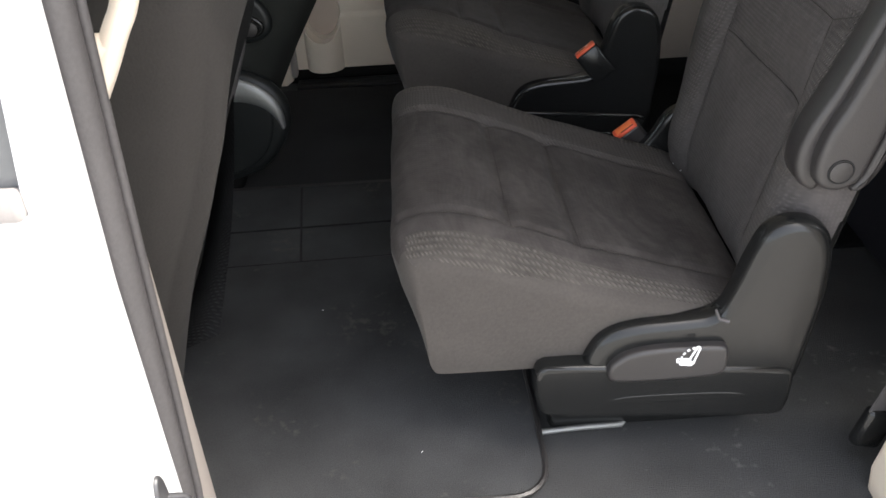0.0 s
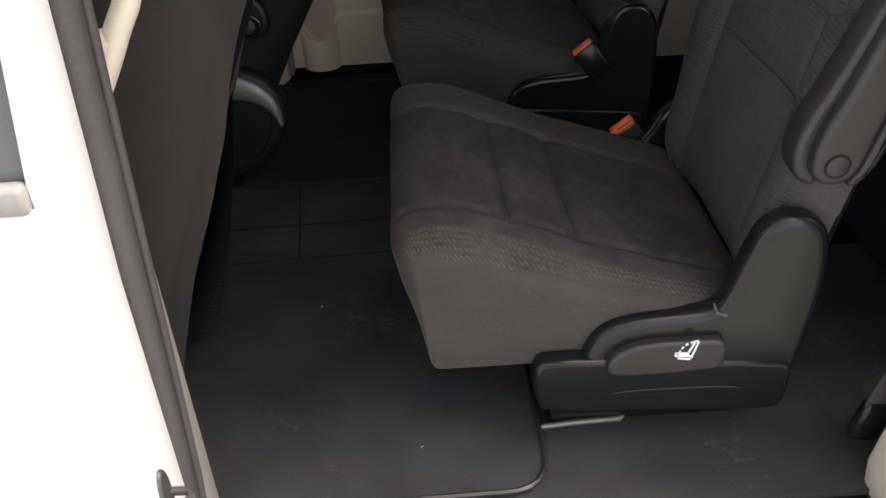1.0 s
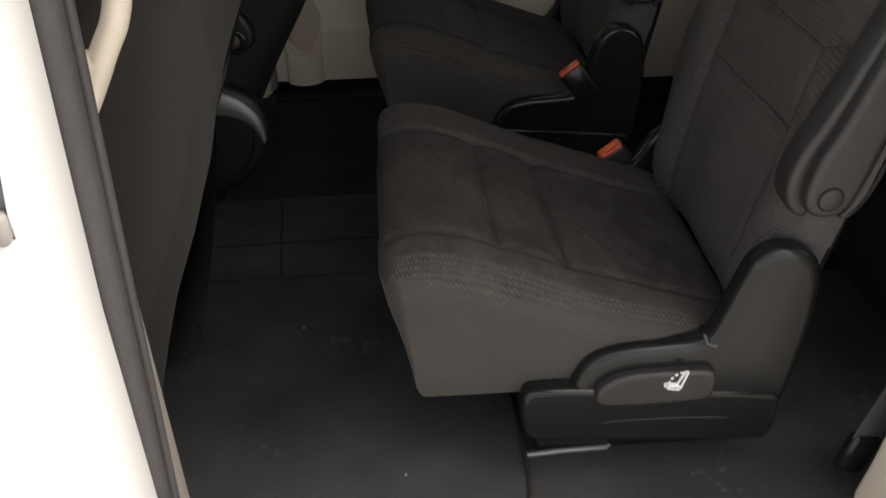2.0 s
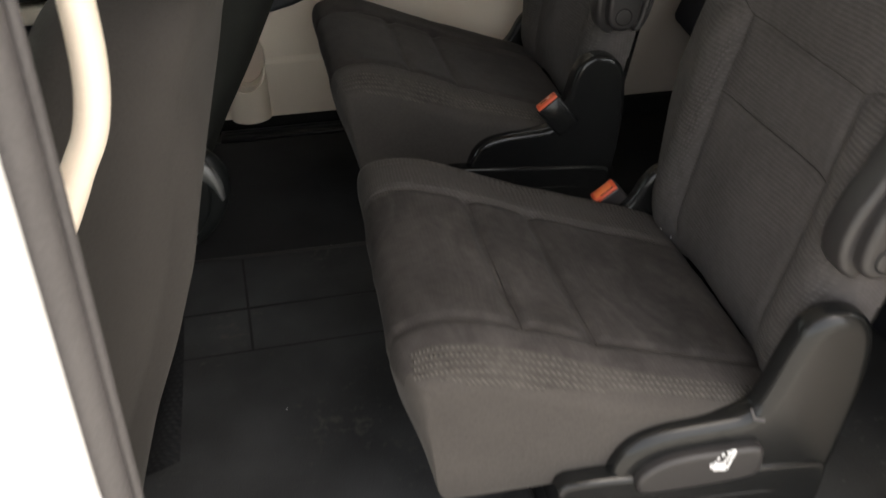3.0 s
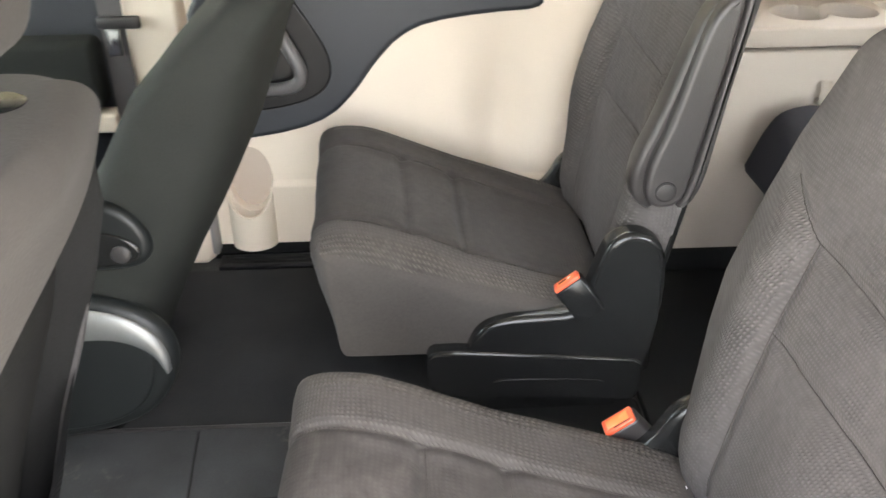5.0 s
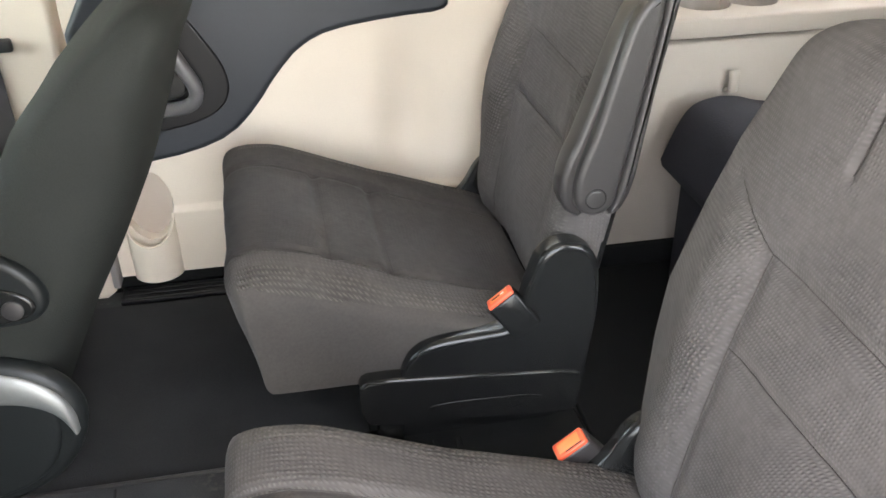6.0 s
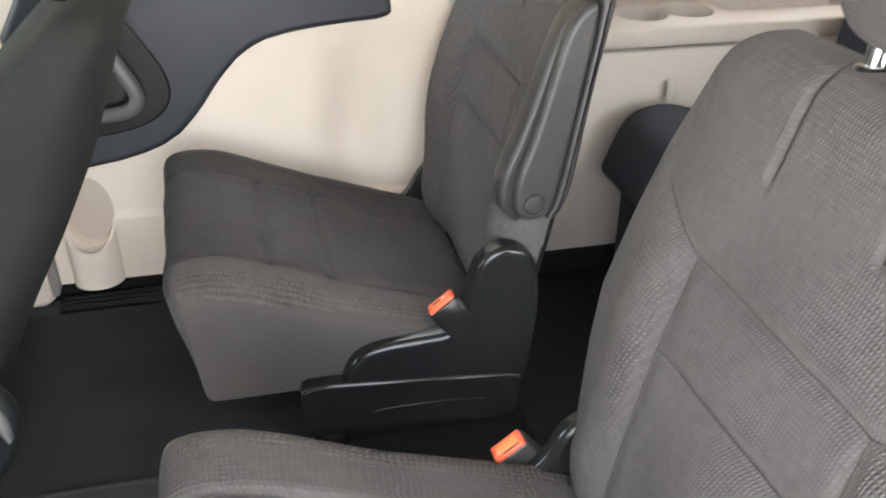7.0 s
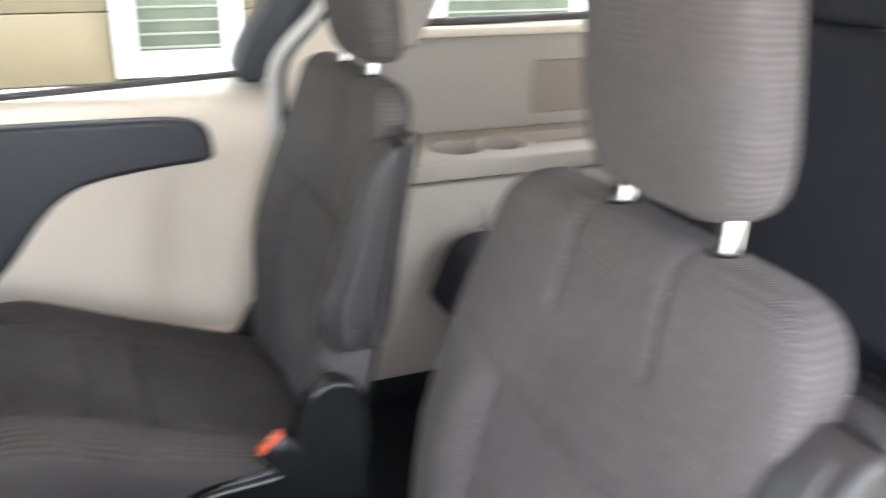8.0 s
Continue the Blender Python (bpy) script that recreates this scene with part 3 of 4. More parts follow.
    strip = [(0.438, 0.466), (0.448, 0.434), (0.474, 0.420), (0.480, 0.45), (0.486, 0.53), (0.530, 0.68), (0.553, 0.738), (0.535, 0.738), (0.513, 0.705), (0.466, 0.555), (0.444, 0.505)]
    part("armrest_back", slab(strip, -half + 0.035, -half - 0.010, r=0.008, n=90, steps=4, smooth=1), GREY_PLASTIC, arm, "charcoal padded inner side")
    part("pivot_button", disc((0.486, -half - 0.0275, 0.461), 0.0135, -0.003, "y"), GREY_PLASTIC, arm, "round charcoal pivot cap")
    part("pivot_ring", tube([(0.486 + 0.0150 * math.cos(a), -half - 0.0283, 0.461 + 0.0150 * math.sin(a)) for a in np.linspace(0, 2 * math.pi, 33)], 0.0013, 6), SEAM, arm)
    if lever:
        pivot = Matrix.Translation((0.486, -half, 0.461))
        arm.matrix_local = pose(0, 0.010, -0.006) @ pivot @ pose(0, 0, 0, 0, 3, 0) @ pivot.inverted()
    # buckle on a stalk at the inner side
    s = buckle_side
    bk = box(-0.025, 0.025, -0.014, 0.014, -0.07, 0.0, 0.005)
    place = pose(buckle_at[0], s * (half + 0.014), buckle_at[1], s * 8, -38, 0)
    b = part("belt_buckle", moved(bk, place), BUCKLE if lever else BLACK, seat, "black belt buckle with red release button")
    part("release_button", moved(box(-0.0225, 0.0225, -0.012, 0.012, -0.004, 0.005, 0.003), place), RED, b, "bright red release button")
    # Added plate that paints the button's blown-out middle.
    part("button_glare", moved(box(-0.016, 0.016, -0.0075, 0.0075, 0.004, 0.0062 if lever else 0.0052, 0.0004), place), ORANGE, b, "paler orange plate, glare painted on the red button")
    if lever:
        part("button_slot", moved(box(-0.008, 0.017, -0.0092, -0.0078, 0.0045, 0.0056, 0), place), SEAM, b)
    else:
        part("button_mark", moved(box(-0.012, 0.002, -0.0015, 0.0015, 0.0045, 0.0056, 0), place), SEAM, b)
        part("button_mark", moved(box(0.004, 0.010, -0.0015, 0.0015, 0.0045, 0.0056, 0), place), PRINT, b)
    part("buckle_strap", ribbon([(0.395, s * (half + 0.012), 0.235), (0.43, s * (half + 0.010), 0.19), (0.45, s * half, 0.15)], 0.04, 0.006, (0.7, 0, 0.7)), WEB, b)
    return seat


near_seat = second_row_seat(1.29, 0.0, True, 1, (0.362, 0.260), "dark brown-grey cloth bucket seat with black plastic base")
far_seat = second_row_seat(2.09, -0.013, False, -1, (0.353, 0.302), "dark brown-grey cloth bucket seat beside the beige sliding door")


# ---- floor ----
setting("floor", box(-2.2, 2.6, 0.92, 2.56, -0.08, 0.0, 0), CARPET, "black carpeted van floor", "floor", smooth=False)

FAR_MAT = material("black_mat_pile", (0.038, 0.0387, 0.0398), rough=1.0, var=0.35, scale=6, fine=600, bump=0.8, dist=0.003, spec=0.1)
# Far darker than the carpet: shade behind and between seats is painted in.
LID_SHADE = material("shade_black_carpet", (0.0095, 0.0098, 0.0102), rough=1.0, var=0.3, scale=6, fine=500, bump=0.6, dist=0.002, spec=0.1)


def lid_outline(x0, x1, y0, y1, c=0.008):
    """A rectangle with small rounded corners."""
    return [(x0 + c, y0), (x1 - c, y0), (x1, y0 + c), (x1, y1 - c), (x1 - c, y1), (x0 + c, y1), (x0, y1 - c), (x0, y0 + c)]


rear_lid = thing("storage_lid", "black carpeted lid over the rear floor, shade in its colour", "floor panel")
part("lid", slab(lid_outline(0.500, 1.20, 1.50, 2.33), 0.0005, 0.012, r=0.006, n=120, axis="z", smooth=1), LID_SHADE, rear_lid)
part("pull_loop", tube(chaikin([(0.60, 1.72, 0.011), (0.60, 1.735, 0.020), (0.60, 1.775, 0.020), (0.60, 1.79, 0.011)], 2, False), 0.004, 8, flat=2.0, side=(1, 0, 0)), LID_SHADE, rear_lid)
well_lid = thing("storage_lid", "black carpeted lid between the second-row seats, shade in its colour", "floor panel")
part("lid", slab(lid_outline(0.15, 0.498, 1.50, 1.90), 0.0005, 0.009, r=0.005, n=120, axis="z", smooth=1), LID_SHADE, well_lid)
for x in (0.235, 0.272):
    part("rib", box(x, x + 0.012, 1.56, 1.86, 0.0085, 0.012, 0.0015), LID_SHADE, well_lid)

mat = thing("floor_mat", "black pile floor mat with stitched rim and dust marks", "floor mat")
mat_out = [(-0.80, 0.95), (0.09, 0.95), (0.125, 0.96), (0.146, 0.99), (0.147, 1.05), (0.14, 1.24), (0.137, 1.80), (0.134, 1.855), (0.09, 1.86), (-0.80, 1.86)]
part("mat_body", slab(mat_out, 0.0005, 0.010, r=0.004, n=160, axis="z", smooth=1), MAT, mat)
rim = resample(chaikin(mat_out, 1), 200)
part("rim", tube([(*p, 0.010) for p in list(rim) + [rim[0], rim[1]]], 0.0045, 6, side=(0, 0, 1)), GREY_PLASTIC, mat, "stitched charcoal rim")
for a, b, r in (((-0.5, 1.678), (0.1, 1.694), 0.0030), ((-0.254, 1.56), (-0.277, 1.85), 0.0026), ((-0.5, 1.553), (0.06, 1.570), 0.0016)):
    part("crease", tube([(*a, 0.0095), (*[(p + q) / 2 for p, q in zip(a, b)], 0.0098), (*b, 0.0095)], r, 6, flat=1.0, side=(0, 0, 1)), SEAM, mat)

far_mat = thing("floor_mat", "flat black pile floor mat beside the sliding door", "floor mat")
far_out = [(-0.80, 1.868), (0.10, 1.868), (0.132, 1.875), (0.137, 1.90), (0.134, 2.36), (0.125, 2.39), (0.09, 2.398), (-0.80, 2.398)]
part("mat_body", slab(far_out, 0.0005, 0.008, r=0.003, n=140, axis="z", smooth=1), FAR_MAT, far_mat)

# ---- right side: sliding door, quarter panel ----
door = thing("sliding_door", "closed beige sliding door panel with dark armrest inset", "car door")
panel = [(-0.335, 0.02), (0.50, 0.02), (0.505, 0.40), (0.505, 0.70), (0.44, 0.735), (0.0, 0.71), (-0.62, 0.69), (-0.62, 0.40), (-0.36, 0.20)]


def door_surface(x, z):
    """The inner face: a soft hollow beside the armrest swell and a rolled top."""
    y = 2.465
    y -= 0.020 * math.exp(-((z - 0.60) / 0.09) ** 2)
    y += 0.040 * math.exp(-((x - 0.30) / 0.055) ** 2) * math.exp(-((z - 0.33) / 0.16) ** 2)
    e = ((x + 0.252) / 0.048) ** 2 + ((z - 0.204) / 0.075) ** 2
    if e >= 1:
        y -= 0.010 * max(0.0, min(1.0, (0.197 - z) / 0.012))
    else:
        y += 0.05 * min(1.0, (1 - e) / 0.25)
    if z > 0.66:
        y += 26.0 * (z - 0.66) ** 2
    return y


bm = bmesh.new()
xs, zs = np.r_[np.linspace(-0.335, -0.17, 120), np.linspace(-0.163, 0.505, 90)], np.linspace(0.02, 1.0, 240)
grid = []
for x in xs:
    topz = 0.702 + 0.05 * x if x > 0 else 0.702 + 0.03 * x
    grid.append([(x, door_surface(x, 0.044 + (topz - 0.044) * (z - 0.02) / 0.98), 0.044 + (topz - 0.044) * (z - 0.02) / 0.98) for z in zs])
rings = [[*g, (g[-1][0], 2.56, g[-1][2]), (g[0][0], 2.56, g[0][2])] for g in grid]
part("inner_panel", loft(rings), BEIGE, door, "beige moulded door panel")
inset = [(-0.332, 0.668), (-0.12, 0.671), (0.20, 0.668), (0.33, 0.664), (0.372, 0.645), (0.381, 0.60), (0.381, 0.574), (0.27, 0.568), (0.15, 0.552), (0.09, 0.525), (0.038, 0.471), (-0.005, 0.41),
         (-0.06, 0.355), (-0.14, 0.325), (-0.254, 0.308), (-0.332, 0.304)]
part("armrest_inset", slab(inset, 2.475, 2.428, r=0.012, n=140, steps=5, smooth=1), NAVY, door, "dark vinyl armrest inset")
pocket = [(-0.18, 0.645), (-0.132, 0.625), (-0.09, 0.56), (-0.056, 0.50), (-0.050, 0.45), (-0.075, 0.41), (-0.14, 0.385), (-0.24, 0.374), (-0.30, 0.40), (-0.31, 0.56), (-0.25, 0.645)]
pk = part("pull_pocket", slab(pocket, 2.43, 2.420, r=0.004, n=80, steps=3), DEEP, door, "deep black pull pocket")
part("pull_handle", tube(chaikin([(-0.185, 2.415, 0.60), (-0.152, 2.405, 0.551), (-0.130, 2.40, 0.508), (-0.110, 2.398, 0.468), (-0.118, 2.40, 0.440), (-0.15, 2.405, 0.428), (-0.21, 2.415, 0.424)], 2, False), 0.014, 10), HANDLE, pk, "grey pull handle")
inner = [(-0.17, 0.56), (-0.135, 0.50), (-0.125, 0.46), (-0.15, 0.442), (-0.24, 0.44), (-0.26, 0.52)]
part("latch_cup", slab(inner, 2.425, 2.413, r=0.005, n=50, steps=4), GLOSS, pk, "glossy black latch cup")
# bottle pocket
# Added dish, coloured darker to stand in for shade in the recess.
dish = []
for k in np.linspace(1.0, 0.02, 14):
    dish.append([(-0.252 + 0.0455 * k * math.cos(a), 2.476 + 0.030 * (1 - k ** 4), 0.204 + 0.071 * k * math.sin(a)) for a in np.linspace(0, 2 * math.pi, 48, endpoint=False)])
part("shade_dish", loft(dish), RECESS_SHADE, door, "darker dish with the recess shade painted in")
rings = []
for r, k in ((0.0, 0), (0.0, 1), (0.005, 1), (0.005, 0)):
    ring = []
    for a in np.linspace(0.0, math.pi, 30):
        top = 0.184 - 0.054 * math.sin(a)
        ring.append((-0.256 + (0.051 - r) * math.cos(a), 2.458 - (0.046 - r) * math.sin(a), top if k else 0.046))
    rings.append(ring)
part("bottle_pocket", loft(rings, cap=False, closed=False), BEIGE, door, "beige bottle pocket")
part("lower_gap", box(-0.475, 0.52, 2.465, 2.56, 0.0, 0.05, 0), BLACK, door)
part("door_edge", box(-0.352, -0.337, 2.43, 2.56, 0.03, 0.30, 0.004), LIGHT_PLASTIC, door, "pale grey door edge")
part("window_seal", tube([(-0.335, 2.50, 0.697), (-0.1, 2.50, 0.705), (0.46, 2.50, 0.733)], 0.007, 8), RUBBER, door)
part("door_glass", box(-0.335, 0.55, 2.50, 2.505, 0.70, 1.16, 0), GLASS, door, smooth=False).visible_shadow = False

sill = thing("door_sill_plate", "black ribbed plastic sill plate below the sliding door", "sill plate")
part("plate", box(-0.34, 0.52, 2.405, 2.462, 0.0005, 0.012, 0.003), DEEP, sill)
for k in range(3):
    part("rib", box(-0.33, 0.5, 2.412 + 0.017 * k, 2.418 + 0.017 * k, 0.0115, 0.0135, 0.0008), SILL, sill)

quarter = thing("quarter_panel", "beige quarter trim with cup holder ledge and dark grille", "trim panel")
# Panel, lip and ledge carry their shade in the darker beige.
part("lower_panel", box(0.60, 2.2, 2.34, 2.60, 0.045, 0.505, 0.006), QUARTER_SHADE, quarter)
part("ledge_lip", box(0.58, 2.2, 2.335, 2.36, 0.512, 0.552, 0.006), QUARTER_SHADE, quarter)
WELLS = ((0.914, 2.448, 0.057, 0.062), (1.022, 2.455, 0.057, 0.062))


# Faces inside wells and tray get a darker colour, painting their shade.
def in_well(c):
    cups = any(((c.x - cx) / rx) ** 2 + ((c.y - cy) / ry) ** 2 < 1.0 for cx, cy, rx, ry in WELLS)
    return 1 if cups or (abs(c.x - 1.26) < 0.157 and abs(c.y - 2.47) < 0.047) else 0


rows = []
for x in np.r_[0.58, np.linspace(0.85, 1.09, 130), np.linspace(1.095, 1.43, 70), 2.2]:
    row = []
    for y in np.linspace(2.345, 2.60, 110):
        well = 0.0
        for cx, cy, rx, ry in WELLS:
            e = ((x - cx) / rx) ** 2 + ((y - cy) / ry) ** 2
            well = max(well, 0.075 * max(0.0, min(1.0, (1 - e) / 0.3)))
        tray = max(0.0, min(1.0, (0.16 - abs(x - 1.26)) / 0.012)) * max(0.0, min(1.0, (0.05 - abs(y - 2.47)) / 0.012))
        row.append((x, y, 0.5525 - max(well, 0.02 * tray)))
    rows.append(row)
part("ledge", loft(rows, cap=False, closed=False, mat_of=in_well), [QUARTER_SHADE, TAUPE], quarter, "pale ledge with two cup holders and a tray")
part("carpet_edge", box(0.56, 2.2, 2.332, 2.5, 0.0, 0.062, 0.01), LID_SHADE, quarter, "black carpet upstand, shade in its colour")
# Added discs that deepen the painted shade at the cup bottoms.
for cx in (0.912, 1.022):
    part("well_shade_disc", disc((cx, 2.455, 0.4785), 0.041, 0.004, "z"), TAUPE, quarter, "added darker disc for the shade in the cup")
# Upper panel is less lit; the taupe paints that.
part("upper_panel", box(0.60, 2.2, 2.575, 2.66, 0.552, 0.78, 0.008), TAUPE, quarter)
part("grille", box(1.17, 1.5, 2.568, 2.58, 0.585, 0.715, 0.006), BEIGE_DARK, quarter, "brownish speaker grille")
part("bag_hook", tube([(0.943, 2.338, 0.40), (0.943, 2.322, 0.405), (0.943, 2.318, 0.43), (0.943, 2.325, 0.445)], 0.012, 8, flat=0.6), QUARTER_SHADE, quarter, "small beige bag hook")
part("window_sill", box(0.86, 2.2, 2.56, 2.68, 0.778, 0.80, 0.006), BEIGE, quarter)
part("quarter_seal", tube([(0.86, 2.60, 0.808), (1.5, 2.60, 0.816), (2.2, 2.60, 0.822)], 0.01, 8), RUBBER, quarter)
part("quarter_glass", box(0.86, 2.2, 2.62, 2.625, 0.80, 1.18, 0), GLASS, quarter, smooth=False).visible_shadow = False

pillar = thing("rear_door_pillar", "dark and beige pillar trim between the side windows", "pillar trim")
part("dark_trim", slab([(0.430, 0.725), (0.498, 0.72), (0.530, 0.80), (0.610, 0.885), (0.70, 0.94), (0.80, 1.2), (0.60, 1.2), (0.515, 0.88), (0.455, 0.80)], 2.56, 2.44, r=0.01, n=80, smooth=1), NAVY, pillar, "dark pillar cover")
part("beige_trim", slab([(0.507, 0.03), (0.62, 0.03), (0.62, 0.73), (0.68, 0.80), (0.68, 0.90), (0.57, 0.90), (0.512, 0.80), (0.507, 0.72)], 2.575, 2.455, r=0.01, n=80, smooth=1), BEIGE, pillar)
# Taupe here paints the shade on the upper pillar.
part("upper_trim", slab([(0.625, 0.76), (0.88, 0.78), (0.88, 1.2), (0.69, 1.2), (0.66, 0.90)], 2.572, 2.45, r=0.01, n=80, smooth=1), TAUPE, pillar, "upper pillar cover, shade painted in as taupe")
# Dark sheet along the webbing stands in for the shade behind it.
part("belt_shade", slab([(0.506, 0.60), (0.532, 0.60), (0.530, 0.73), (0.548, 0.775), (0.602, 0.825), (0.66, 0.90), (0.62, 0.93), (0.55, 0.85), (0.505, 0.79)], 2.47, 2.435, r=0.006, n=80, smooth=1), NAVY, pillar, "dark sheet added for the shade behind the belt")
belt = thing("far_seat_belt", "pale seat belt webbing hanging from the pillar", "seat belt")
part("webbing", ribbon([*chaikin([(0.70, 2.41, 1.15), (0.64, 2.41, 0.96), (0.606, 2.41, 0.886), (0.592, 2.41, 0.860), (0.545, 2.41, 0.819), (0.509, 2.41, 0.778), (0.496, 2.41, 0.735), (0.498, 2.41, 0.679), (0.502, 2.415, 0.60)], 2, False)], 0.021, 0.004, (1, 0, 0.3)), LIGHT_WEB, belt)

# ---- third-row bench ----
bench = thing("third_row_bench", "black third-row bench seat with low headrests", "car seat")
bc = [(0.774, 0.288), (0.783, 0.315), (0.806, 0.375), (0.832, 0.412), (0.90, 0.424), (0.98, 0.40), (1.30, 0.36), (1.32, 0.25), (1.0, 0.21), (0.862, 0.195), (0.792, 0.27)]
part("cushion", slab(bc, 1.10, 2.272, r=0.015, n=90, steps=6, smooth=1), BENCH, bench, "black cloth bench cushion")
part("base", box(0.828, 1.30, 1.12, 2.27, 0.003, 0.24, 0.01), BENCH, bench)
bb = [(1.22, 0.36), (1.26, 0.62), (1.29, 0.86), (1.33, 0.892), (1.38, 0.87), (1.38, 0.36)]
part("backrest", slab(bb, 1.10, 2.27, r=0.04, n=90, steps=6, smooth=1), BENCH, bench, "dark bench backrest")
for y in (1.36, 1.80):
    h = part("headrest", rounded_pad(1.35, y, 1.00, 0.055, 0.15, 0.115, 0.42), BENCH, bench)
    for s in (-1, 1):
        part("headrest_post", tube([(1.335, y + s * 0.0625, 0.85), (1.34, y + s * 0.0625, 0.91)], 0.009, 8), CHROME, h, "chrome post")


# ---- front seats ----
HOLLOW_Z = [0.05, 0.2, 0.3, 0.4, 0.47, 0.56, 0.60, 0.625, 0.645, 0.67, 0.70, 0.74]
HOLLOW_Y = [-0.14, -0.18, -0.20, -0.21, -0.213, -0.20, -0.18, -0.14, -0.06, 0.08, 0.18, 0.22]
FULL_Z = [0.05, 0.2, 0.35, 0.5, 0.65, 0.77]
FULL_Y = [0.295, 0.285, 0.268, 0.25, 0.24, 0.205]
REAR_Z = [0.05, 0.2, 0.3, 0.4, 0.5, 0.6, 0.65, 0.7, 0.77]
REAR_X = [-0.395, -0.345, -0.31, -0.268, -0.232, -0.208, -0.20, -0.185, -0.155]


def eased(z, zs, ys, r=0.018):
    """The broken line through zs, ys with its corners rounded off."""
    return float(np.mean([np.interp(z + d, zs, ys) for d in np.linspace(-r, r, 9)]))


def front_seat(yc, dx, cloth, label, hollow, lean):
    """hollow: the middle of the back's rear lies deeper than its outer bolster. lean: further tilt of the back."""
    seat = thing("front_bucket_seat", label, "car seat", "front bucket seats", (dx, yc, 0))
    rings = []
    base = resample([(math.copysign(abs(math.cos(a)) ** 0.5, math.cos(a)) * 0.35, math.copysign(abs(math.sin(a)) ** 0.5, math.sin(a)))
                     for a in np.linspace(0, 2 * math.pi, 1200, endpoint=False)], 300)
    base[:, 0] /= 0.35
    zt = 0.715 if hollow else 0.705
    for z in list(np.linspace(0.05, zt, 110)) + [zt + 0.05 * math.sin(a) for a in np.linspace(0, math.pi / 2, 12)[1:]]:
        w = float(np.interp(z, [0.05, 0.2, 0.35, 0.5, 0.65, 0.77], [0.22, 0.24, 0.25, 0.25, 0.24, 0.205]))
        wp = float(np.interp(z, FULL_Z, FULL_Y)) if hollow else w
        D = float(np.interp(z, [0.2, 0.4, 0.6, 0.684, 0.72], [0.24, 0.23, 0.21, 0.195, 0.18] if hollow else [0.24, 0.23, 0.19, 0.135, 0.105]))
        xr = eased(z, REAR_Z, REAR_X) + lean * (z - 0.7)
        yb = max(-0.86, min(0.86, eased(z, HOLLOW_Z, HOLLOW_Y) / w))
        deep = 0.055 * max(0.0, min(1.0, (0.715 - z) / 0.05))
        k = 1.0
        if z > zt:
            k = math.sqrt(max(0.0, 1 - ((z - zt) / 0.0505) ** 2))
        ring = []
        for x, y in base:
            v = y
            if hollow and x > 0.0 and abs(y) < 0.9:
                v = float(np.interp(y, [-0.9, -0.2, 0.9], [-0.9, yb, 0.9]))
            yy = v * ((wp if v > 0 else w) - 0.05 * (1 - k))
            px = xr - D / 2 + x * (D / 2 - 0.045 * (1 - k)) - 0.012 * v * v
            if hollow and v > 0:
                px += v * float(np.interp(z, [0.4, 0.6, 0.66, 0.72, 0.77], [0.0, 0.012, 0.0, -0.022, -0.028]))
            if hollow and x > 0.0:
                q = max(0.0, min(1.0, (y + 0.24) / 0.09))
                edge = max(0.0, min(1.0, (0.93 - y) / 0.05))
                px -= deep * min(1.0, x / 0.4) * q * q * (3 - 2 * q) * edge
            ring.append((px, yy, z))
        rings.append(ring)

    back = part("backrest", loft(rings), [cloth], seat)
    if hollow:
        def rear_rows(z0, z1, start, end):
            """Points of the rear from the bolster's foot to the outer edge, row by row up the back."""
            ids = sorted((i for i in range(len(base)) if base[i, 0] > -0.3 and start < base[i, 1] < end), key=lambda i: (round(base[i, 1], 3), -base[i, 0]))
            return [[ring[i] for i in ids] for ring in rings if z0 <= ring[0][2] <= z1]
        skin = []
        for row in rear_rows(0.055, 0.705, -0.21, 0.9995):
            out = []
            for k, (x, y, z) in enumerate(row):
                (xa, ya, _), (xb, yb, _) = row[max(0, k - 1)], row[min(len(row) - 1, k + 1)]
                d = max(1e-6, math.hypot(xb - xa, yb - ya))
                out.append((x + 0.004 * (yb - ya) / d, y - 0.004 * (xb - xa) / d, z))
            skin.append(out)
        part("rear_panel", loft(skin, cap=False, closed=False), REAR, back, "black recessed rear panel")
        net = []
        for row in rear_rows(0.055, 0.37, 0.0, 0.95):
            (xa, ya, za), (xb, yb, _) = row[0], row[-1]
            net.append([(xa + (xb - xa) * u + 0.008 + 0.01 * math.sin(math.pi * u), ya + (yb - ya) * u, za - 0.24 * (1 - u) * (za - 0.055) / 0.315) for u in np.linspace(0, 1, 24)])
        part("map_pocket", loft(net, cap=False, closed=False), NET, back, "dark grey knitted map pocket")
        part("stud", disc((eased(0.09, REAR_Z, REAR_X) - 0.038, 0.945 * float(np.interp(0.09, FULL_Z, FULL_Y)), 0.09), 0.0035, 0.004, "x"), LIGHT_PLASTIC, back, "pale trim stud")
        part("edge_piping", tube([(eased(z, REAR_Z, REAR_X) - 0.044, 0.945 * float(np.interp(z, FULL_Z, FULL_Y)), z) for z in np.linspace(0.05, 0.665, 30)], 0.006, 8), RUBBER, back, "dark edge piping")
    h = part("headrest", rounded_pad(-0.255, 0, 0.925, 0.055, 0.135, 0.11, 0.42), cloth, seat)
    for s in (-1, 1):
        part("headrest_post", tube([(-0.247 - s * 0.009, s * 0.083, 0.73), (-0.251 - s * 0.009, s * 0.083, 0.86)], 0.0095), CHROME, h, "chrome post")
        part("post_collar", disc((-0.247 - s * 0.009, s * 0.083, zt + 0.0435), 0.028, 0.010, "z"), BLACK, back)
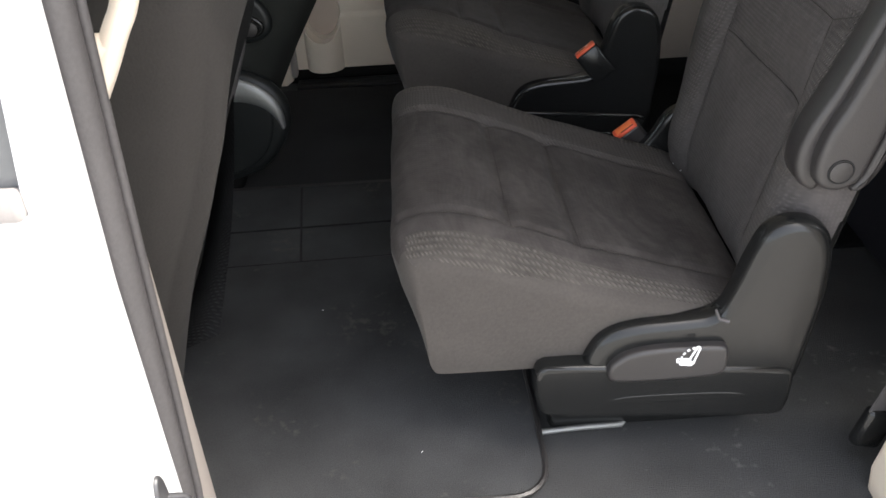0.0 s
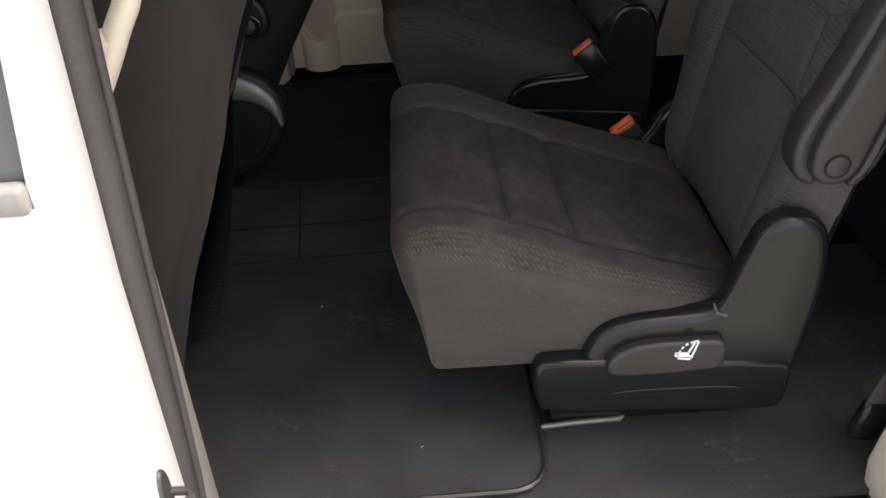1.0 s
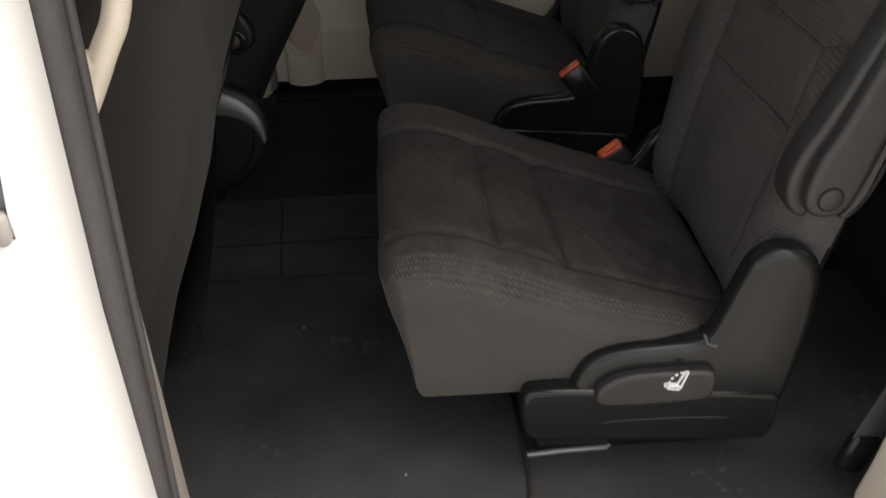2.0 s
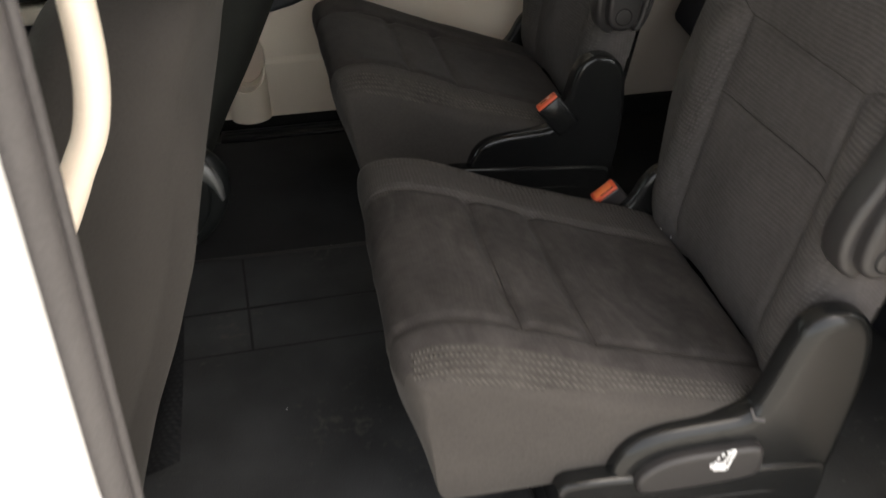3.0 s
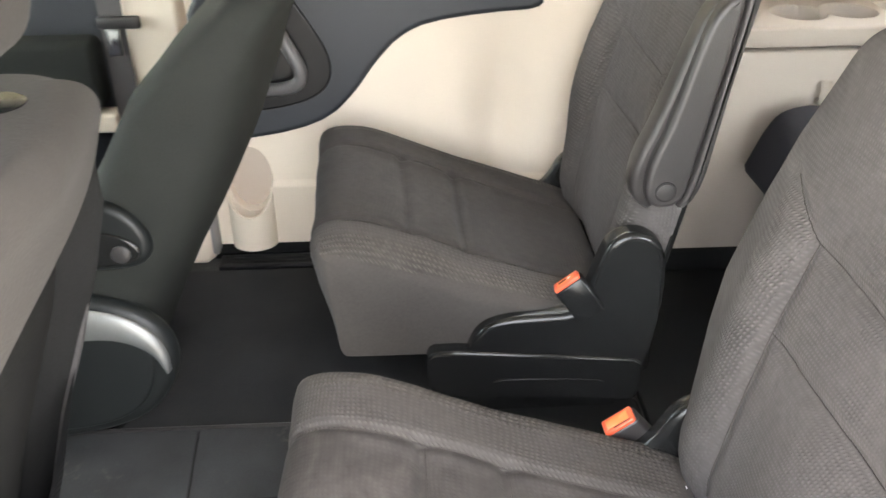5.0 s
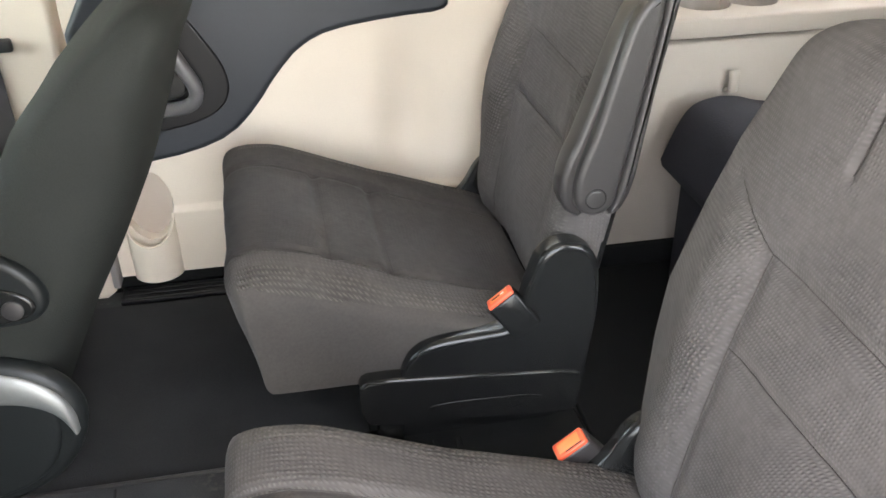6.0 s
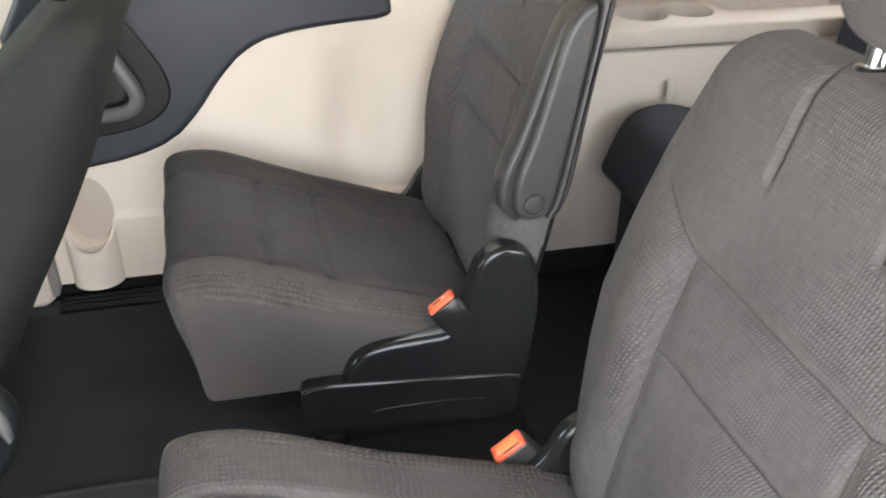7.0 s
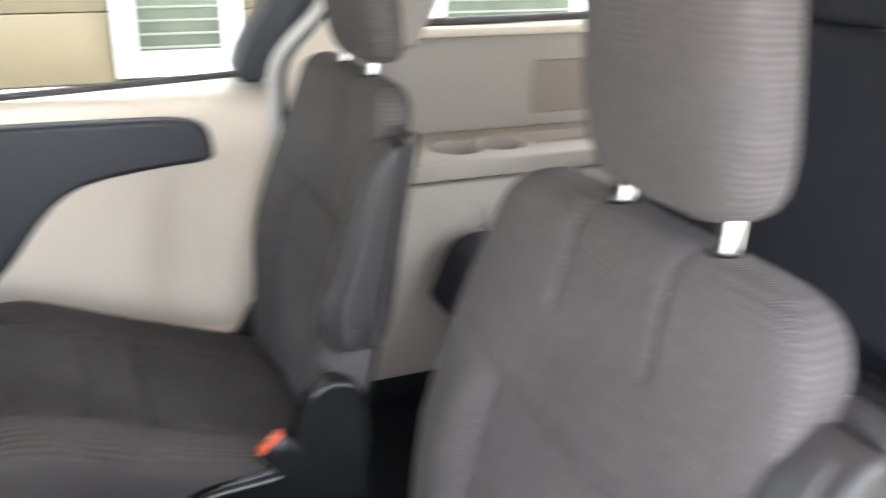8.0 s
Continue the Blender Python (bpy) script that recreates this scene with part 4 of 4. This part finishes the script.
    cush = [(-0.95, 0.20), (-0.96, 0.30), (-0.90, 0.34), (-0.65, 0.31), (-0.50, 0.27), (-0.48, 0.18), (-0.60, 0.16)]
    part("cushion", slab(cush, -0.25, 0.25, r=0.03, n=80, steps=6), BENCH, seat)
    part("base", box(-0.85, -0.52, -0.2, 0.2, 0.003, 0.18, 0.02), BLACK, seat)
    for s in (-1,):
        cov = [(-0.66, 0.06), (-0.66, 0.28), (-0.60, 0.325), (-0.52, 0.342), (-0.44, 0.328), (-0.385, 0.292), (-0.362, 0.24), (-0.375, 0.18), (-0.42, 0.115), (-0.50, 0.08)]
        low = pose(0, 0, 0) if hollow else pose(-0.020, 0, -0.014)
        sh = part("side_shield", moved(slab(cov, s * 0.235, s * 0.272, r=0.018, n=90, steps=6), low), DEEP if hollow else SHIELD, seat, "black side shield")
        if not hollow:
            rings = []
            spine = [(-0.62, 0.268, 0.032), (-0.56, 0.286, 0.033), (-0.505, 0.294, 0.031), (-0.45, 0.289, 0.026), (-0.41, 0.267, 0.019), (-0.389, 0.240, 0.012), (-0.382, 0.205, 0.004)]
            spine = chaikin(spine, 3, False)
            for k, (bx, bz, hw) in enumerate(spine):
                (ax, az, _), (cx, cz, _) = spine[max(0, k - 1)], spine[min(len(spine) - 1, k + 1)]
                d = math.hypot(cx - ax, cz - az)
                ux, uz = -(cz - az) / d, (cx - ax) / d
                rings.append([(bx + ux * hw * math.cos(a), s * (0.270 + 0.011 * math.sin(a)), bz + uz * hw * math.cos(a)) for a in np.linspace(0, 2 * math.pi, 18, endpoint=False)])
            part("bright_trim", moved(loft(rings), low), SILVER, sh, "satin silver trim arch")
            face = [(-0.63, 0.09), (-0.63, 0.255), (-0.56, 0.275), (-0.50, 0.288), (-0.45, 0.290), (-0.402, 0.258), (-0.40, 0.20), (-0.43, 0.135), (-0.50, 0.098)]
            part("shield_face", moved(slab(face, s * 0.262, s * 0.277, r=0.008, n=90, steps=5), low), SHIELD, sh, "black shield face")
        rec = [(-0.53, 0.47), (-0.475, 0.484), (-0.43, 0.47), (-0.400, 0.436), (-0.392, 0.402), (-0.408, 0.377), (-0.44, 0.368), (-0.53, 0.365)]
        rc = part("recliner_cover", slab(rec, s * 0.24, s * 0.266, r=0.012, n=70, steps=5), DEEP if hollow else SHIELD, seat, "black recliner cover")
        plate = [(-0.52, 0.438), (-0.46, 0.436), (-0.42, 0.422), (-0.406, 0.402), (-0.418, 0.385), (-0.45, 0.379), (-0.52, 0.376)]
        part("cover_plate", slab(plate, s * 0.262, s * 0.271, r=0.004, n=60, steps=3), BLACK, rc)
        part("knob", disc((-0.437, s * 0.270, 0.400), 0.014, s * 0.004, "y"), GREY_PLASTIC, rc)
    return seat


driver_seat = front_seat(1.325, 0.0, FRONT_CLOTH, "grey cloth front seat with chrome headrest posts", True, 0.0)
passenger_seat = front_seat(2.06, 0.118, FRONT_VINYL, "greenish-black front seat with black side shield", False, 0.16)

# ---- near side: B-pillar, front door, rear quarter ----
body = thing("front_door", "white front door with dark window and grey belt moulding", "car door")
part("skin", box(-1.9, -0.3085, 0.745, 0.80, -0.10, 0.628, 0.0008), WHITE, body)
part("window", slab([(-1.9, 0.62), (-0.312, 0.62), (-0.296, 0.75), (-0.25, 1.1), (-0.24, 1.2), (-1.9, 1.2)], 0.751, 0.757, r=0.001, n=90, steps=2, smooth=0), TINT, body, "window glass, reflected sky painted in its grey", smooth=False)
part("belt_moulding", box(-1.9, -0.309, 0.734, 0.752, 0.627, 0.653, 0.005), LIGHT_PLASTIC, body, "grey belt moulding")

bp = thing("door_pillar", "white pillar with rubber seal and beige inner trim", "pillar")
part("outer_skin", slab([(-0.310, -0.1), (-0.297, -0.1), (-0.295, 0.5), (-0.283, 0.8), (-0.245, 1.28), (-0.256, 1.28), (-0.294, 0.76), (-0.309, 0.65)], 0.83, 0.7455, r=0.001, n=160, steps=3, smooth=0), WHITE, bp)
sealpath = [(-0.345, 0.845, -0.05), (-0.313, 0.848, 0.10), (-0.305, 0.85, 0.30), (-0.296, 0.85, 0.55), (-0.285, 0.85, 0.80), (-0.275, 0.85, 1.05), (-0.263, 0.85, 1.25)]
part("rubber_seal", tube(chaikin(sealpath, 2, False), 0.019, 12, flat=0.9), RUBBER, bp, "dark rubber door seal")
part("seal_lip", tube([(x + 0.016, y + 0.018, z) for x, y, z in chaikin(sealpath, 2, False)], 0.006, 8), RUBBER, bp)
part("inner_trim", box(-0.43, -0.299, 0.868, 0.94, -0.02, 1.25, 0.012), TAUPE, bp, "beige inner pillar trim")
part("grab_handle", tube(chaikin([(-0.310, 0.944, 0.640), (-0.292, 0.948, 0.672), (-0.279, 0.952, 0.699), (-0.265, 0.958, 0.722), (-0.257, 0.965, 0.757), (-0.2545, 0.968, 0.80), (-0.2555, 0.97, 0.85), (-0.268, 0.962, 0.93), (-0.295, 0.952, 0.975), (-0.32, 0.945, 1.0)], 2, False), 0.0125, 14, flat=1.3), BEIGE, bp, "beige grab handle")
rings = []
for z in np.linspace(0.699, 0.585, 24):
    right = float(np.interp(z, [0.585, 0.60, 0.638, 0.656, 0.681, 0.70], [-0.336, -0.325, -0.301, -0.291, -0.276, -0.266]))
    k = min(1.0, math.sqrt(max(0.0, (0.700 - z) / 0.010)))
    rings.append([((right - 0.345) / 2 + (right + 0.345) / 2 * math.copysign(abs(math.cos(a)) ** 0.6, math.cos(a)), 0.948 + 0.015 * k * math.copysign(abs(math.sin(a)) ** 0.6, math.sin(a)), z)
                  for a in np.linspace(0, 2 * math.pi, 28, endpoint=False)])
part("handle_foot", loft(rings), BEIGE, bp)
part("striker_plate", slab([(0.758, 0.222), (0.788, 0.222), (0.788, 0.280), (0.774, 0.298), (0.760, 0.284)], -0.300, -0.291, r=0.003, n=50, axis="x", smooth=2), STEEL, bp, "dull steel striker plate")
part("striker", tube(chaikin([(-0.294, 0.762, 0.260), (-0.276, 0.762, 0.256), (-0.268, 0.768, 0.254), (-0.268, 0.777, 0.252), (-0.276, 0.784, 0.251), (-0.294, 0.784, 0.251)], 2, False), 0.005, 10, side=(0, 0, 1)), STEEL, bp, "bright steel door striker")

ns = thing("near_sill", "black plastic step sill at the open doorway", "sill plate")
part("tread", box(-0.30, 0.62, 0.80, 0.925, -0.06, -0.008, 0.008), BLACK, ns)
for k in range(3):
    part("rib", box(-0.2, 0.55, 0.83 + 0.03 * k, 0.842 + 0.03 * k, -0.009, -0.003, 0.002), BLACK, ns)
part("rocker", box(-1.9, 2.6, 0.76, 0.80, -0.25, -0.05, 0.01), WHITE, ns, "white rocker panel")

nq = thing("near_quarter_panel", "beige rear quarter trim beside the doorway", "trim panel")
part("lower_panel", slab([(0.60, -0.07), (0.574, 0.02), (0.590, 0.12), (0.604, 0.3), (0.63, 0.55), (2.3, 0.55), (2.3, -0.07)], 0.80, 0.945, r=0.012, n=80, smooth=0), BEIGE, nq)
part("upper_trim", box(0.68, 0.86, 0.80, 0.92, 0.55, 1.25, 0.012), BEIGE, nq)
part("rear_glass", box(0.86, 2.2, 0.80, 0.805, 0.55, 1.2, 0), GLASS, nq, smooth=False).visible_shadow = False
nb = thing("near_seat_belt", "dark grey seat belt with covered lower anchor", "seat belt")
part("webbing", ribbon([(0.735, 0.955, 0.70), (0.660, 0.962, 0.42), (0.618, 0.975, 0.20), (0.598, 0.982, 0.09), (0.594, 0.983, 0.055)], 0.040, 0.003, (0.95, 0.1, -0.2)), WEB, nb)
part("anchor_cover", moved(box(-0.021, 0.021, -0.012, 0.008, -0.036, 0.030, 0.007), pose(0.594, 0.984, 0.074, 0, 14, 0)), BLACK, nb)

# ---- shell ----
setting("ceiling", box(-1.6, 2.6, 0.82, 2.66, 1.25, 1.30, 0.01), HEADLINER, "pale cloth headliner", "ceiling")
setting("wall_right", box(-2.2, -0.47, 2.47, 2.60, 0.0, 0.69, 0.01), NAVY, "dark front passenger door panel", "wall")
side_glass = setting("window_right", box(-2.1, -0.47, 2.53, 2.535, 0.692, 1.24, 0), TINTED, "clear front passenger window", "window", smooth=False)
side_glass.visible_shadow = False
fp = thing("front_pillar_trim", "beige pillar trim beside the sliding door", "pillar trim")
part("trim", slab([(-0.47, 0.0), (-0.352, 0.0), (-0.352, 0.30), (-0.345, 0.70), (-0.30, 1.2), (-0.42, 1.2), (-0.46, 0.7)], 2.56, 2.44, r=0.012, n=80, smooth=0), BEIGE, fp)
fa = thing("front_door_armrest", "grey-green padded door armrest", "armrest")
part("pad", box(-1.3, -0.515, 2.40, 2.468, 0.392, 0.538, 0.02, 4), FRONT_VINYL, fa)
part("beige_edge", box(-1.3, -0.50, 2.41, 2.468, 0.34, 0.380, 0.006), BEIGE, fa)
fb = thing("front_seat_belt", "dark belt webbing with steel tongue", "seat belt")
part("webbing", ribbon([(-0.478, 2.43, 1.15), (-0.478, 2.43, 0.60), (-0.478, 2.435, 0.30)], 0.047, 0.003, (1, 0, 0)), WEB, fb)
part("tongue_cover", box(-0.505, -0.42, 2.415, 2.43, 0.555, 0.58, 0.005), GREY_PLASTIC, fb)
part("tongue", box(-0.492, -0.462, 2.418, 2.424, 0.50, 0.558, 0.002), CHROME, fb, "bright steel tongue")
setting("wall_front", box(-2.3, -1.5, 0.82, 2.58, -0.05, 0.62, 0.05), NAVY, "dark dashboard", "wall")
setting("wall_rear", box(2.5, 2.6, 0.82, 2.64, -0.05, 1.25, 0.02), BEIGE, "beige tailgate trim", "wall")
setting("wall_left", box(2.2, 2.5, 0.80, 0.86, -0.05, 1.25, 0.01), BEIGE, "beige rear corner trim", "wall")
setting("wall_corner", box(2.2, 2.5, 2.60, 2.66, -0.05, 1.25, 0.01), BEIGE, "beige rear corner trim", "wall")
setting("roof", slab([(-1.65, 0.78), (2.62, 0.78), (2.62, 2.70), (-1.65, 2.70)], 1.302, 1.36, r=0.025, n=120, axis="z", smooth=2), WHITE, "white van roof", "roof")
wind = setting("window_front", moved(box(-0.003, 0.003, 0.86, 2.60, 0.0, 0.86, 0), pose(-2.2, 0, 0.60, 0, 42, 0)), TINTED, "clear windscreen", "window", smooth=False)
wind.visible_shadow = False

# ---- outside ----
# Surface out of view is assumed; its paleness bounces light into the van.
setting("ground", box(-400, 400, -400, 400, -0.60, -0.45, 0), PALE_GROUND, "assumed ground, pale to bounce light into the van", "ground", smooth=False)
house = thing("house", "tan sided house with white-trimmed windows", "house")
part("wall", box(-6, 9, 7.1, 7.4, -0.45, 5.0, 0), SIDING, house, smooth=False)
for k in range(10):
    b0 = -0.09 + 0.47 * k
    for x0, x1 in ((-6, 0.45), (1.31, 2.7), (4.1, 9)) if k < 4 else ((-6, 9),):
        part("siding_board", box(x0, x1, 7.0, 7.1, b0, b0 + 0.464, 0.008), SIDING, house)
part("plinth", box(-6, 9, 6.98, 7.1, -0.45, -0.10, 0.01), WHITE_TRIM, house, "white plinth")
for x0, x1 in ((0.46, 1.30), (2.71, 4.09)):
    w = part("window", box(x0, x1, 6.97, 7.08, -0.06, 1.78, 0.01), WHITE_TRIM, house, "white framed window")
    for k in range(18):
        part("blind_slat", box(x0 + 0.135, x1 - 0.135, 6.948, 6.954, 0.135 + 0.088 * k, 0.150 + 0.088 * k, 0.001), SLAT, w)
    for k in range(4):
        part("pane", box(x0 + 0.13, x1 - 0.13, 6.955, 6.972, 0.12 + 0.385 * k, 0.495 + 0.385 * k, 0.004), PANE, w)

# ---- lint ----
for k, (x, y, z, a) in enumerate(((0.428, 1.418, 0.244, 40), (0.423, 1.446, 0.243, 110), (-0.20, 1.40, 0.0115, 0), (-0.03, 1.046, 0.0115, 60))):
    lint = new("lint", mesh_from(tube([(-0.0015, 0, 0), (0, 0.0004, 0.0003), (0.0018, -0.0004, 0.0)], 0.0005, 6), "lint", [PRINT]))
    lint.matrix_world = pose(x, y, z, 0, 0, a)
    tagged(lint, "tiny white thread of lint", "lint", "lint on cloth and mat")
